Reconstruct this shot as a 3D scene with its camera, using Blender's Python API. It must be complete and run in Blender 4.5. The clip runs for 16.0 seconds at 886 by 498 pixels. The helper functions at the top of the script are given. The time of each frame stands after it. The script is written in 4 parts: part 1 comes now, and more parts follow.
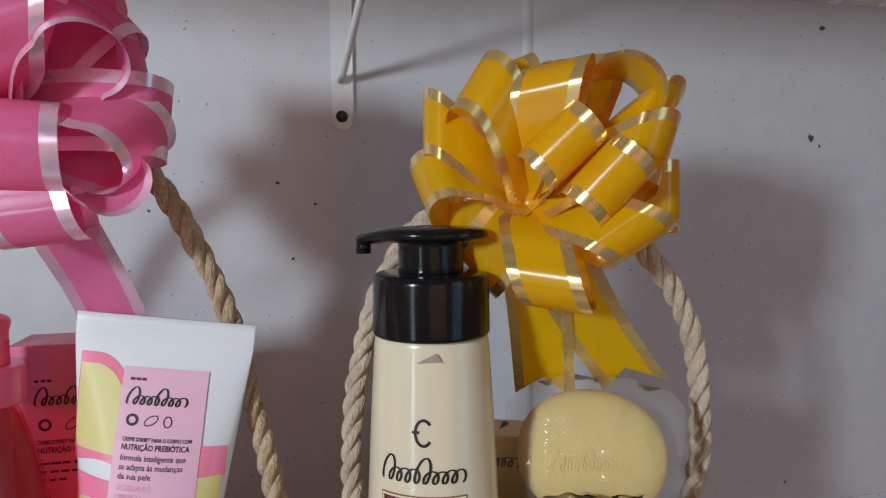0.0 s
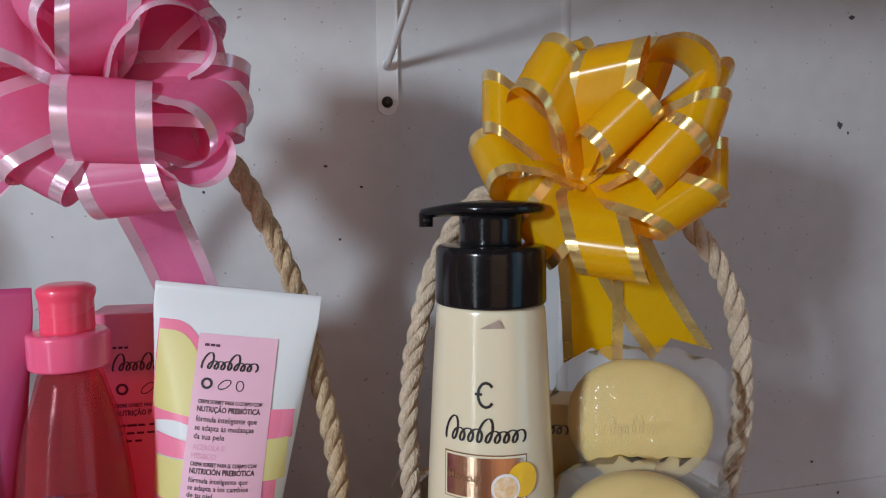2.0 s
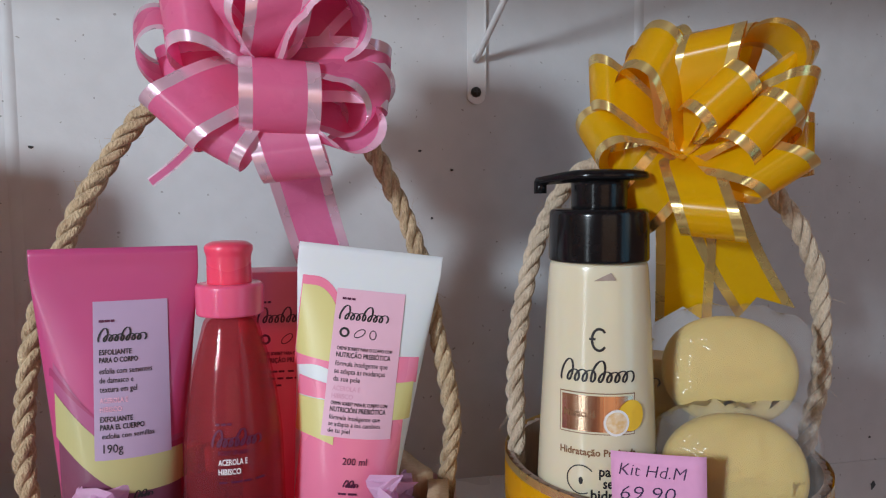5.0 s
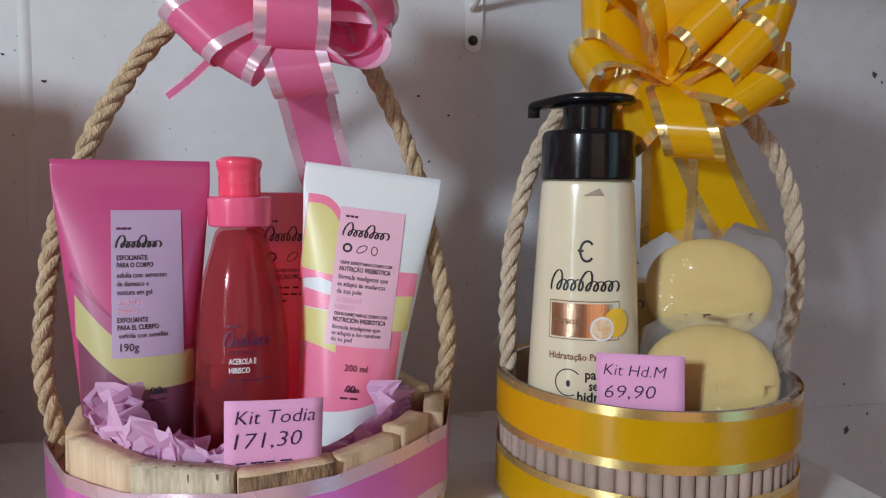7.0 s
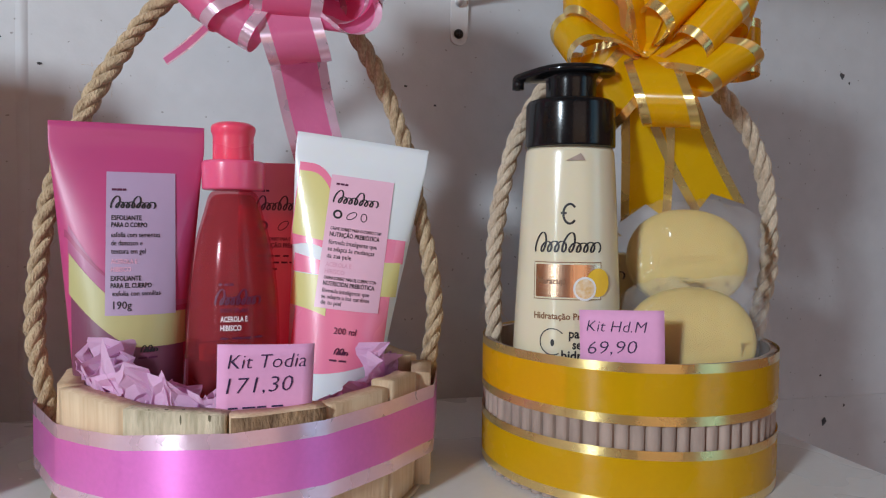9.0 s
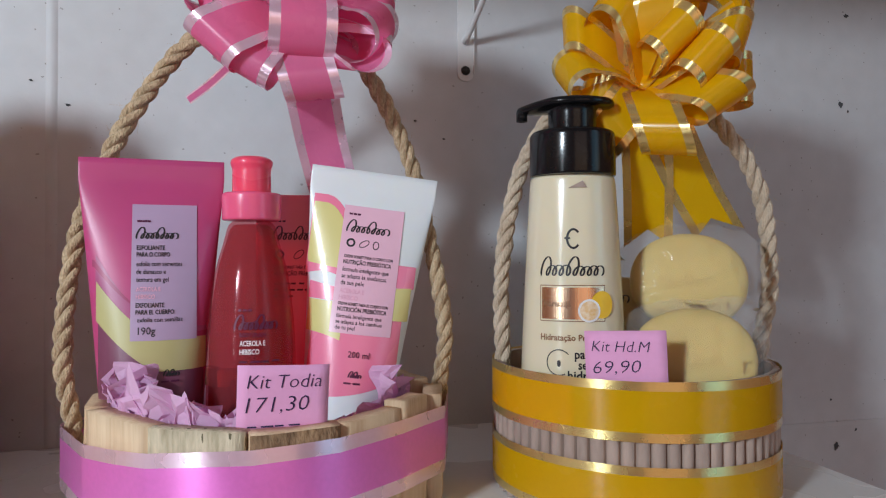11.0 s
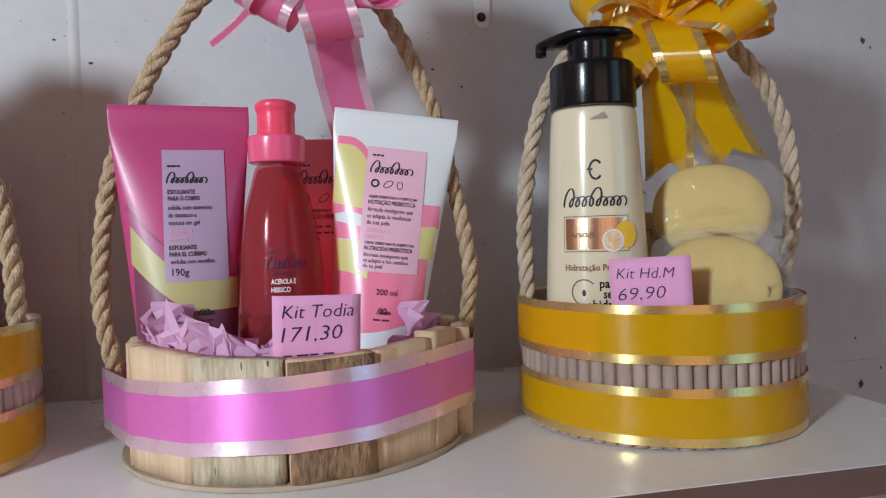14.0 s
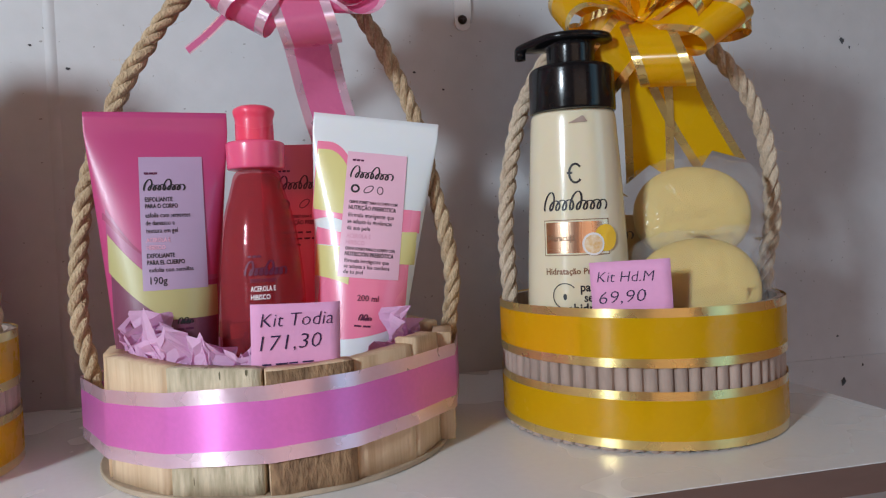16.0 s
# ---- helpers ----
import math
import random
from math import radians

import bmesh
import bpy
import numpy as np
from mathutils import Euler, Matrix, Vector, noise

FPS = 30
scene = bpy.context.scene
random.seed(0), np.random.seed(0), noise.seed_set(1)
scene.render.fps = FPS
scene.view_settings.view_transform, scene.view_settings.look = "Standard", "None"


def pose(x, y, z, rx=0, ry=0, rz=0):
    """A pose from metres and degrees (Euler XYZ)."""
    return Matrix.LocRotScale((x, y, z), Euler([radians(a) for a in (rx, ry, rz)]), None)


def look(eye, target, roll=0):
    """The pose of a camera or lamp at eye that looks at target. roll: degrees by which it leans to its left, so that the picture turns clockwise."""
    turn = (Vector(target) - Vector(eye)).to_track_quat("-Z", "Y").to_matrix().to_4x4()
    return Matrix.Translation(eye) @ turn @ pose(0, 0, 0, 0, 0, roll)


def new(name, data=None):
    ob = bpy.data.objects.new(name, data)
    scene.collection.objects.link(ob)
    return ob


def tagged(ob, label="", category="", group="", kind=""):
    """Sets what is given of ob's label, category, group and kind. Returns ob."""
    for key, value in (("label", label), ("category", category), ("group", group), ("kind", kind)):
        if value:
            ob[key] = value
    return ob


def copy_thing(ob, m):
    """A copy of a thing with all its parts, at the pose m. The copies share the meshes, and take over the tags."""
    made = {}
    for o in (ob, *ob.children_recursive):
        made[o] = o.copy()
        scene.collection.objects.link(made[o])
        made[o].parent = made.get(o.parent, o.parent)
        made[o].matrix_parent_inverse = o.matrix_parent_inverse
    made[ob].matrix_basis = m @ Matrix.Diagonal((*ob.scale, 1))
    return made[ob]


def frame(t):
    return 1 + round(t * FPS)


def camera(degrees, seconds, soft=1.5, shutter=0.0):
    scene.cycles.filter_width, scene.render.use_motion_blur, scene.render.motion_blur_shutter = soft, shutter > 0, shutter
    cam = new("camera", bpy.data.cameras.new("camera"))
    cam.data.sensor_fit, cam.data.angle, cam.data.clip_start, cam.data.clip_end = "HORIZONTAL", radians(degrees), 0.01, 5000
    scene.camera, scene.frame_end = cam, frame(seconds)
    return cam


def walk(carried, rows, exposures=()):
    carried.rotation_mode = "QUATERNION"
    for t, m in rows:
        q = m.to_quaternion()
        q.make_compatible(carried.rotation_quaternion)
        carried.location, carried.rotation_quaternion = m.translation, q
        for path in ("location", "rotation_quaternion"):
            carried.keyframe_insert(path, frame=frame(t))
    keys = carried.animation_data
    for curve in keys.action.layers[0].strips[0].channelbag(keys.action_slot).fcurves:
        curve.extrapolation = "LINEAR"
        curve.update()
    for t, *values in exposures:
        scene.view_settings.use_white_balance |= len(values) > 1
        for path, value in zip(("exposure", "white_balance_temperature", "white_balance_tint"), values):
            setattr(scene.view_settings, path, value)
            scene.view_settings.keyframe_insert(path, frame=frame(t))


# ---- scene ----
cam = camera(65.0, 16.0, soft=1.2)
PATH = [
    (0, (0.3057, 0.1523, 0.2537), (0.6858, 1.5982, 0.1307), -0.50),
    (0.5, (0.3039, 0.1529, 0.2474), (0.6859, 1.5973, 0.1138), -0.46),
    (1, (0.2988, 0.1492, 0.2439), (0.6760, 1.5945, 0.1064), 0.12),
    (1.5, (0.2878, 0.1463, 0.2439), (0.6495, 1.5946, 0.0972), 0.16),
    (2, (0.2787, 0.1411, 0.2448), (0.6402, 1.5909, 0.1137), -0.40),
    (2.5, (0.2637, 0.1354, 0.2447), (0.5982, 1.5921, 0.1173), -0.18),
    (3, (0.2477, 0.1330, 0.2460), (0.5680, 1.5936, 0.1280), -0.57),
    (3.5, (0.2375, 0.1268, 0.2472), (0.5425, 1.5909, 0.1321), -0.68),
    (4, (0.2321, 0.1205, 0.2436), (0.5362, 1.5847, 0.1268), -0.70),
    (6.3, (0.2147, 0.0941, 0.1985), (0.5525, 1.5519, 0.0944), 0.41),
    (6.5, (0.2154, 0.0910, 0.1954), (0.5529, 1.5484, 0.0861), 0.57),
    (7, (0.2125, 0.0854, 0.1865), (0.5465, 1.5421, 0.0587), 0.39),
    (7.5, (0.2121, 0.0885, 0.1753), (0.5382, 1.5404, -0.0135), 1.23),
    (8, (0.2096, 0.0866, 0.1666), (0.5542, 1.5384, 0.0139), 0.75),
    (8.5, (0.2092, 0.0810, 0.1583), (0.5651, 1.5343, 0.0527), 0.17),
    (9, (0.2069, 0.0723, 0.1488), (0.5774, 1.5247, 0.0923), 0.61),
    (9.2, (0.2047, 0.0699, 0.1474), (0.5708, 1.5236, 0.0972), -0.30),
    (11.3, (0.2049, 0.0517, 0.1418), (0.5483, 1.5117, 0.1632), -0.09),
    (11.5, (0.2045, 0.0486, 0.1375), (0.5485, 1.5086, 0.1526), -0.06),
    (12, (0.2085, 0.0449, 0.1233), (0.5516, 1.5052, 0.1224), -1.20),
    (12.5, (0.2087, 0.0426, 0.1214), (0.5292, 1.5079, 0.1186), -1.91),
    (13, (0.2103, 0.0458, 0.1185), (0.5436, 1.5083, 0.1075), -1.65),
    (13.5, (0.2087, 0.0438, 0.1217), (0.5294, 1.5091, 0.1037), -2.83),
    (14, (0.1986, 0.0509, 0.1218), (0.5071, 1.5184, 0.0839), -1.89),
    (14.5, (0.1945, 0.0556, 0.1221), (0.5031, 1.5227, 0.0733), -2.29),
    (15, (0.1974, 0.0585, 0.1181), (0.5201, 1.5223, 0.0609), -2.42),
    (15.5, (0.2015, 0.0558, 0.1209), (0.5328, 1.5179, 0.0691), -2.47),
    (16, (0.2039, 0.0511, 0.1250), (0.5349, 1.5135, 0.0845), -2.46),
]
walk(cam, [(t, look(eye, target, roll)) for t, eye, target, roll in PATH], exposures=[(0.0, 0.09)])

# ---- light ----
world = bpy.data.worlds.new("world")
scene.world = world
world.use_nodes = True
wn = world.node_tree
sky = wn.nodes.new("ShaderNodeTexSky")
sky.sky_type, sky.sun_disc = "NISHITA", False
sky.sun_elevation, sky.sun_rotation = radians(35), radians(120)
wn.links.new(sky.outputs[0], wn.nodes["Background"].inputs[0])
wn.nodes["Background"].inputs[1].default_value = 0.05


def area_lamp(name, at, target, w, h, power, colour):
    data = bpy.data.lights.new(name, "AREA")
    data.shape, data.size, data.size_y, data.energy, data.color = "RECTANGLE", w, h, power, colour
    ob = new(name, data)
    ob.matrix_world = look(at, target)
    return ob


# daylight through a narrow opening on the left, sky above and bright ground below, and cool daylight from the right,
# both inferred from shadows and reflections; the warm light from behind is an added fill
area_lamp("sky_daylight", (-0.57, -0.36, 0.47), (0.25, 0.52, 0.20), 0.11, 0.14, 10.4, (0.755, 0.885, 1.0))
area_lamp("ground_daylight", (-0.57, -0.36, -0.02), (0.25, 0.52, -0.02), 0.11, 0.80, 1.3, (0.80, 0.91, 1.0))
area_lamp("right_side_daylight", (1.13, -0.55, 0.25), (0.55, 0.55, 0.20), 0.42, 1.3, 1.9, (0.27, 0.68, 1.0))
# Fill with no known source, added to brighten and warm the shade.
area_lamp("warm_rear_fill", (0.32, -2.3, 0.1), (0.3, 0.45, 0.1), 1.6, 1.9, 6.0, (1.0, 0.52, 0.29))


# ---- materials ----
def material(name, base, rough=0.5, metal=0.0, vary=0.12, grain=120.0, bump=0.05, second=None, stretch=(1, 1, 1), coat=0.0, transmission=0.0,
             patch=9.0, spots=None, piece=0.0, sheen=0.0, subsurface=0.0, ior=1.45):
    """A painted, printed, woven or grown surface: a base colour that varies at two scales, fine relief and its gloss."""
    m = bpy.data.materials.new(name)
    m.use_nodes = True
    nt = m.node_tree
    p = nt.nodes["Principled BSDF"]
    co = nt.nodes.new("ShaderNodeTexCoord")
    mp = nt.nodes.new("ShaderNodeMapping")
    mp.inputs["Scale"].default_value = stretch
    nt.links.new(co.outputs["Object"], mp.inputs[0])
    fine = nt.nodes.new("ShaderNodeTexNoise")
    fine.inputs["Scale"].default_value, fine.inputs["Detail"].default_value = grain, 6
    broad = nt.nodes.new("ShaderNodeTexNoise")
    broad.inputs["Scale"].default_value, broad.inputs["Detail"].default_value = patch, 3
    nt.links.new(mp.outputs[0], fine.inputs[0])
    nt.links.new(mp.outputs[0], broad.inputs[0])
    add = nt.nodes.new("ShaderNodeMath")
    add.operation = "ADD"
    nt.links.new(fine.outputs[0], add.inputs[0])
    nt.links.new(broad.outputs[0], add.inputs[1])
    value = add.outputs[0]
    if piece:
        info = nt.nodes.new("ShaderNodeObjectInfo")
        more = nt.nodes.new("ShaderNodeMath")
        more.operation, more.inputs[1].default_value = "MULTIPLY_ADD", piece
        nt.links.new(info.outputs["Random"], more.inputs[0])
        nt.links.new(value, more.inputs[2])
        value = more.outputs[0]
    rng = nt.nodes.new("ShaderNodeMapRange")
    rng.inputs["From Min"].default_value, rng.inputs["From Max"].default_value = 0.6, 1.4 + piece
    nt.links.new(value, rng.inputs[0])
    mix = nt.nodes.new("ShaderNodeMix")
    mix.data_type = "RGBA"
    dark = second or tuple(c * (1 - vary) for c in base)
    light = base if second else tuple(min(1, c * (1 + vary)) for c in base)
    mix.inputs["A"].default_value, mix.inputs["B"].default_value = (*dark, 1), (*light, 1)
    nt.links.new(rng.outputs[0], mix.inputs["Factor"])
    colour = mix.outputs["Result"]
    if spots:
        vor = nt.nodes.new("ShaderNodeTexVoronoi")
        vor.inputs["Scale"].default_value = spots[1]
        jog = nt.nodes.new("ShaderNodeMix")
        jog.data_type, jog.blend_type = "RGBA", "LINEAR_LIGHT"
        jog.inputs["Factor"].default_value = 0.006
        nt.links.new(mp.outputs[0], jog.inputs["A"])
        nt.links.new(fine.outputs["Color"], jog.inputs["B"])
        nt.links.new(jog.outputs["Result"], vor.inputs[0])
        size = nt.nodes.new("ShaderNodeSeparateColor")
        nt.links.new(vor.outputs["Color"], size.inputs[0])
        lim = nt.nodes.new("ShaderNodeMath")
        lim.operation, lim.inputs[1].default_value = "POWER", 5.0
        nt.links.new(size.outputs[0], lim.inputs[0])
        lim2 = nt.nodes.new("ShaderNodeMath")
        lim2.operation, lim2.inputs[1].default_value = "MULTIPLY", spots[2]
        nt.links.new(lim.outputs[0], lim2.inputs[0])
        dot = nt.nodes.new("ShaderNodeMath")
        dot.operation = "LESS_THAN"
        nt.links.new(vor.outputs["Distance"], dot.inputs[0])
        nt.links.new(lim2.outputs[0], dot.inputs[1])
        sm = nt.nodes.new("ShaderNodeMix")
        sm.data_type = "RGBA"
        sm.inputs["B"].default_value = (*spots[0], 1)
        nt.links.new(colour, sm.inputs["A"])
        nt.links.new(dot.outputs[0], sm.inputs["Factor"])
        colour = sm.outputs["Result"]
    nt.links.new(colour, p.inputs["Base Color"])
    rr = nt.nodes.new("ShaderNodeMapRange")
    rr.inputs["From Min"].default_value, rr.inputs["From Max"].default_value = 0.3, 0.7
    rr.inputs["To Min"].default_value, rr.inputs["To Max"].default_value = max(0.02, rough - 0.07), min(1, rough + 0.07)
    nt.links.new(broad.outputs[0], rr.inputs[0])
    nt.links.new(rr.outputs[0], p.inputs["Roughness"])
    p.inputs["Metallic"].default_value = metal
    p.inputs["Coat Weight"].default_value = coat
    p.inputs["Coat Roughness"].default_value = 0.06
    p.inputs["Transmission Weight"].default_value = transmission
    p.inputs["Sheen Weight"].default_value = sheen
    p.inputs["IOR"].default_value = ior
    if subsurface:
        p.inputs["Subsurface Weight"].default_value = subsurface
        p.inputs["Subsurface Radius"].default_value = (0.006, 0.004, 0.002)
    if bump:
        b = nt.nodes.new("ShaderNodeBump")
        b.inputs["Strength"].default_value, b.inputs["Distance"].default_value = bump, 0.002
        nt.links.new(fine.outputs[0], b.inputs["Height"])
        nt.links.new(b.outputs[0], p.inputs["Normal"])
    return m


def ribbon_material(name, base, rough, metal, through_light, lined=True):
    """Satin ribbon: glossy film with fine lengthwise lines that lets some light through."""
    m = material(name, base, rough, metal, vary=0.06, grain=400, bump=0.03, patch=40)
    nt = m.node_tree
    p, out = nt.nodes["Principled BSDF"], nt.nodes["Material Output"]
    if lined:
        tan = nt.nodes.new("ShaderNodeTangent")
        tan.direction_type, tan.uv_map = "UV_MAP", "weave"
        nt.links.new(tan.outputs[0], p.inputs["Tangent"])
        p.inputs["Anisotropic"].default_value = 0.8
        p.inputs["Coat Weight"].default_value, p.inputs["Coat Roughness"].default_value = 0.5, 0.22
    tr = nt.nodes.new("ShaderNodeBsdfTranslucent")
    tr.inputs[0].default_value = (base[0], base[1] ** 1.4, base[2] ** 1.3, 1)
    mx = nt.nodes.new("ShaderNodeMixShader")
    mx.inputs[0].default_value = through_light
    nt.links.new(p.outputs[0], mx.inputs[1])
    nt.links.new(tr.outputs[0], mx.inputs[2])
    nt.links.new(mx.outputs[0], out.inputs[0])
    return m


def film_material(name):
    """Thin clear wrapping film: mostly clear, with a slight haze and sharp glints."""
    m = bpy.data.materials.new(name)
    m.use_nodes = True
    nt = m.node_tree
    nt.nodes.remove(nt.nodes["Principled BSDF"])
    out = nt.nodes["Material Output"]
    clear, haze, gloss = (nt.nodes.new("ShaderNodeBsdf" + k) for k in ("Transparent", "Diffuse", "Glossy"))
    haze.inputs[0].default_value = (0.85, 0.85, 0.85, 1)
    gloss.inputs["Roughness"].default_value = 0.13
    fres = nt.nodes.new("ShaderNodeFresnel")
    fres.inputs[0].default_value = 1.2
    a, b = nt.nodes.new("ShaderNodeMixShader"), nt.nodes.new("ShaderNodeMixShader")
    a.inputs[0].default_value = 0.085
    nt.links.new(clear.outputs[0], a.inputs[1])
    nt.links.new(haze.outputs[0], a.inputs[2])
    nt.links.new(fres.outputs[0], b.inputs[0])
    nt.links.new(a.outputs[0], b.inputs[1])
    nt.links.new(gloss.outputs[0], b.inputs[2])
    nt.links.new(b.outputs[0], out.inputs[0])
    return m


WALL = material("painted_concrete", (0.585, 0.585, 0.595), 0.6, vary=0.06, grain=60, bump=0.25, patch=3, spots=((0.33, 0.32, 0.31), 190, 0.19))
# Orange chosen for unseen surfaces so that their bounced light warms the shade.
WARM_BOUNCE = material("warm_bounce_plaster", (0.44, 0.175, 0.075), 0.8, vary=0.08, grain=30, bump=0.1, patch=2)
FLOOR = material("floor_cement", (0.38, 0.34, 0.31), 0.6, vary=0.15, grain=25, bump=0.1, patch=3)
SHELF = material("white_melamine", (0.84, 0.83, 0.81), 0.28, vary=0.03, grain=220, bump=0.02, patch=8)
EDGE = material("brown_shelf_edge", (0.17, 0.095, 0.075), 0.5, vary=0.2, grain=90, bump=0.08, stretch=(0.2, 1, 1))
STEEL = material("white_enamelled_steel", (0.74, 0.74, 0.74), 0.35, vary=0.05, grain=80, bump=0.04)
SCREW = material("dark_screw_steel", (0.05, 0.045, 0.04), 0.45, 0.8, vary=0.3, grain=900)
CHIP = material("bare_concrete_chip", (0.07, 0.07, 0.075), 0.9, vary=0.3, grain=900)
YELLOW = ribbon_material("yellow_satin_ribbon", (1.0, 0.59, 0.004), 0.26, 0.0, 0.48)
GOLD = ribbon_material("gold_ribbon_edge", (0.90, 0.68, 0.27), 0.28, 0.8, 0.05)
PINK = ribbon_material("pink_satin_ribbon", (0.97, 0.26, 0.49), 0.28, 0.0, 0.52)
MAGENTA = ribbon_material("magenta_satin_ribbon", (0.88, 0.21, 0.66), 0.40, 0.3, 0.08)
SILVER_PINK = ribbon_material("pearl_pink_ribbon_edge", (1.0, 0.70, 0.83), 0.28, 0.55, 0.10)
KRAFT = material("corrugated_cardboard", (0.40, 0.30, 0.25), 0.85, vary=0.3, grain=160, bump=0.2, stretch=(1, 1, 0.25))
PINE = material("raw_pine", (0.80, 0.62, 0.42), 0.7, grain=55, second=(0.54, 0.33, 0.18), stretch=(9.0, 9.0, 0.35), bump=0.3, patch=12, piece=0.25)
MOSSY = material("weathered_pine", (0.78, 0.66, 0.48), 0.8, grain=60, second=(0.34, 0.28, 0.17), stretch=(9.0, 9.0, 1.5), bump=0.5, patch=14, spots=((0.17, 0.14, 0.08), 46, 0.36))
BARK = material("brown_rough_sawn_wood", (0.46, 0.28, 0.15), 0.85, grain=70, second=(0.12, 0.065, 0.035), stretch=(6.0, 6.0, 2.2), bump=1.0, patch=14)
BOARD = material("thin_plywood", (0.46, 0.36, 0.26), 0.7, vary=0.2, grain=80, bump=0.1)
SISAL = material("sisal_rope", (0.78, 0.60, 0.38), 0.8, grain=900, second=(0.30, 0.18, 0.09), stretch=(1, 1, 0.4), bump=1.0, patch=160, sheen=0.2)
COTTON = material("pale_cotton_rope", (0.84, 0.70, 0.53), 0.85, grain=900, second=(0.46, 0.34, 0.23), stretch=(1, 1, 0.4), bump=1.0, patch=160, sheen=0.2)
TISSUE = ribbon_material("lilac_pink_tissue_paper", (0.86, 0.56, 0.80), 0.6, 0.0, 0.35, False)
TAG = material("pink_sticky_note", (0.80, 0.38, 0.62), 0.75, vary=0.04, grain=300, bump=0.03)
INK = material("ballpoint_ink", (0.035, 0.02, 0.07), 0.5, vary=0.3, grain=400, bump=0)
CREAM = material("cream_lotion_bottle", (0.76, 0.68, 0.49), 0.22, vary=0.03, grain=30, bump=0.0, coat=0.4, subsurface=0.15)
BLACK = material("black_gloss_plastic", (0.008, 0.008, 0.009), 0.16, vary=0.3, grain=200, bump=0.0, coat=0.05, ior=1.36)
TEXT = material("black_print", (0.02, 0.018, 0.02), 0.5, vary=0.2, grain=300, bump=0)
PLUM = material("plum_print", (0.10, 0.01, 0.05), 0.5, vary=0.2, grain=300, bump=0)
ROSE = material("pale_rose_print", (0.78, 0.40, 0.53), 0.5, vary=0.1, grain=300, bump=0)
WHITE_INK = material("white_print", (0.85, 0.83, 0.83), 0.5, vary=0.03, grain=300, bump=0)
BROWN_INK = material("copper_brown_print", (0.24, 0.11, 0.05), 0.4, vary=0.1, grain=300, bump=0)
COPPER = material("copper_foil_plate", (0.82, 0.56, 0.38), 0.24, 1.0, vary=0.12, grain=60, bump=0.02, stretch=(6, 6, 0.3))
FRUIT = material("passion_fruit_print", (0.90, 0.55, 0.03), 0.4, vary=0.12, grain=120, bump=0)
SEEDS = material("fruit_seed_print", (0.75, 0.42, 0.10), 0.4, grain=500, second=(0.90, 0.78, 0.62), patch=300, bump=0)
SOAP = material("pale_yellow_soap", (0.70, 0.52, 0.17), 0.62, vary=0.04, grain=40, bump=0.03, subsurface=0.25)
FILM = film_material("clear_wrapping_film")
HOTPINK = material("hot_pink_tube_plastic", (0.52, 0.066, 0.20), 0.36, vary=0.08, grain=25, bump=0.0, coat=0.25, subsurface=0.1)
ROSEWOOD = material("rosewood_print", (0.40, 0.08, 0.20), 0.36, vary=0.1, grain=25, bump=0.0, coat=0.25)
MAUVE = material("mauve_print", (0.19, 0.055, 0.10), 0.36, vary=0.12, grain=25, bump=0.0, coat=0.1)
WINE = material("wine_print", (0.36, 0.04, 0.13), 0.36, vary=0.1, grain=25, bump=0.0, coat=0.25)
OLIVE = material("pale_lime_print", (0.74, 0.66, 0.26), 0.36, vary=0.04, grain=25, bump=0.0, coat=0.25)
KHAKI = material("dull_lime_print", (0.50, 0.45, 0.20), 0.36, vary=0.06, grain=25, bump=0.0, coat=0.15)
MILK = material("white_tube_plastic", (0.77, 0.80, 0.81), 0.38, vary=0.03, grain=25, bump=0.0, coat=0.15, subsurface=0.1)
CORAL = material("coral_pink_print", (0.92, 0.24, 0.38), 0.27, vary=0.04, grain=25, bump=0.0, coat=0.4)
LABEL = material("pale_pink_label", (0.84, 0.50, 0.62), 0.35, vary=0.03, grain=80, bump=0.0)
LILAC = material("pale_lilac_label", (0.46, 0.33, 0.48), 0.35, vary=0.03, grain=80, bump=0.0)
REDCAP = material("coral_red_plastic", (0.90, 0.075, 0.15), 0.3, vary=0.04, grain=60, bump=0.0, coat=0.2, subsurface=0.15)
ROSECAP = material("rose_pink_plastic", (0.86, 0.12, 0.25), 0.3, vary=0.04, grain=60, bump=0.0, coat=0.2, subsurface=0.2)


def tinted_clear(name, base, rough, tint, clear):
    """Coloured see-through plastic or liquid: light passes and is tinted, the rest shines back."""
    m = material(name, base, rough, vary=0.06, grain=20, bump=0.0, coat=0.3)
    nt = m.node_tree
    tr, mx = nt.nodes.new("ShaderNodeBsdfTransparent"), nt.nodes.new("ShaderNodeMixShader")
    tr.inputs[0].default_value, mx.inputs[0].default_value = (*tint, 1), clear
    nt.links.new(nt.nodes["Principled BSDF"].outputs[0], mx.inputs[1])
    nt.links.new(tr.outputs[0], mx.inputs[2])
    nt.links.new(mx.outputs[0], nt.nodes["Material Output"].inputs[0])
    return m


REDPET = tinted_clear("clear_red_plastic", (0.50, 0.12, 0.14), 0.10, (0.97, 0.60, 0.63), 0.82)
REDJUICE = tinted_clear("red_body_splash", (0.32, 0.045, 0.06), 0.2, (0.90, 0.36, 0.40), 0.76)
CARTON = material("rose_pink_carton", (0.85, 0.20, 0.33), 0.45, vary=0.06, grain=60, bump=0.02)
OCHRE = material("ochre_soap_carton", (0.75, 0.52, 0.18), 0.45, vary=0.06, grain=60, bump=0.02)


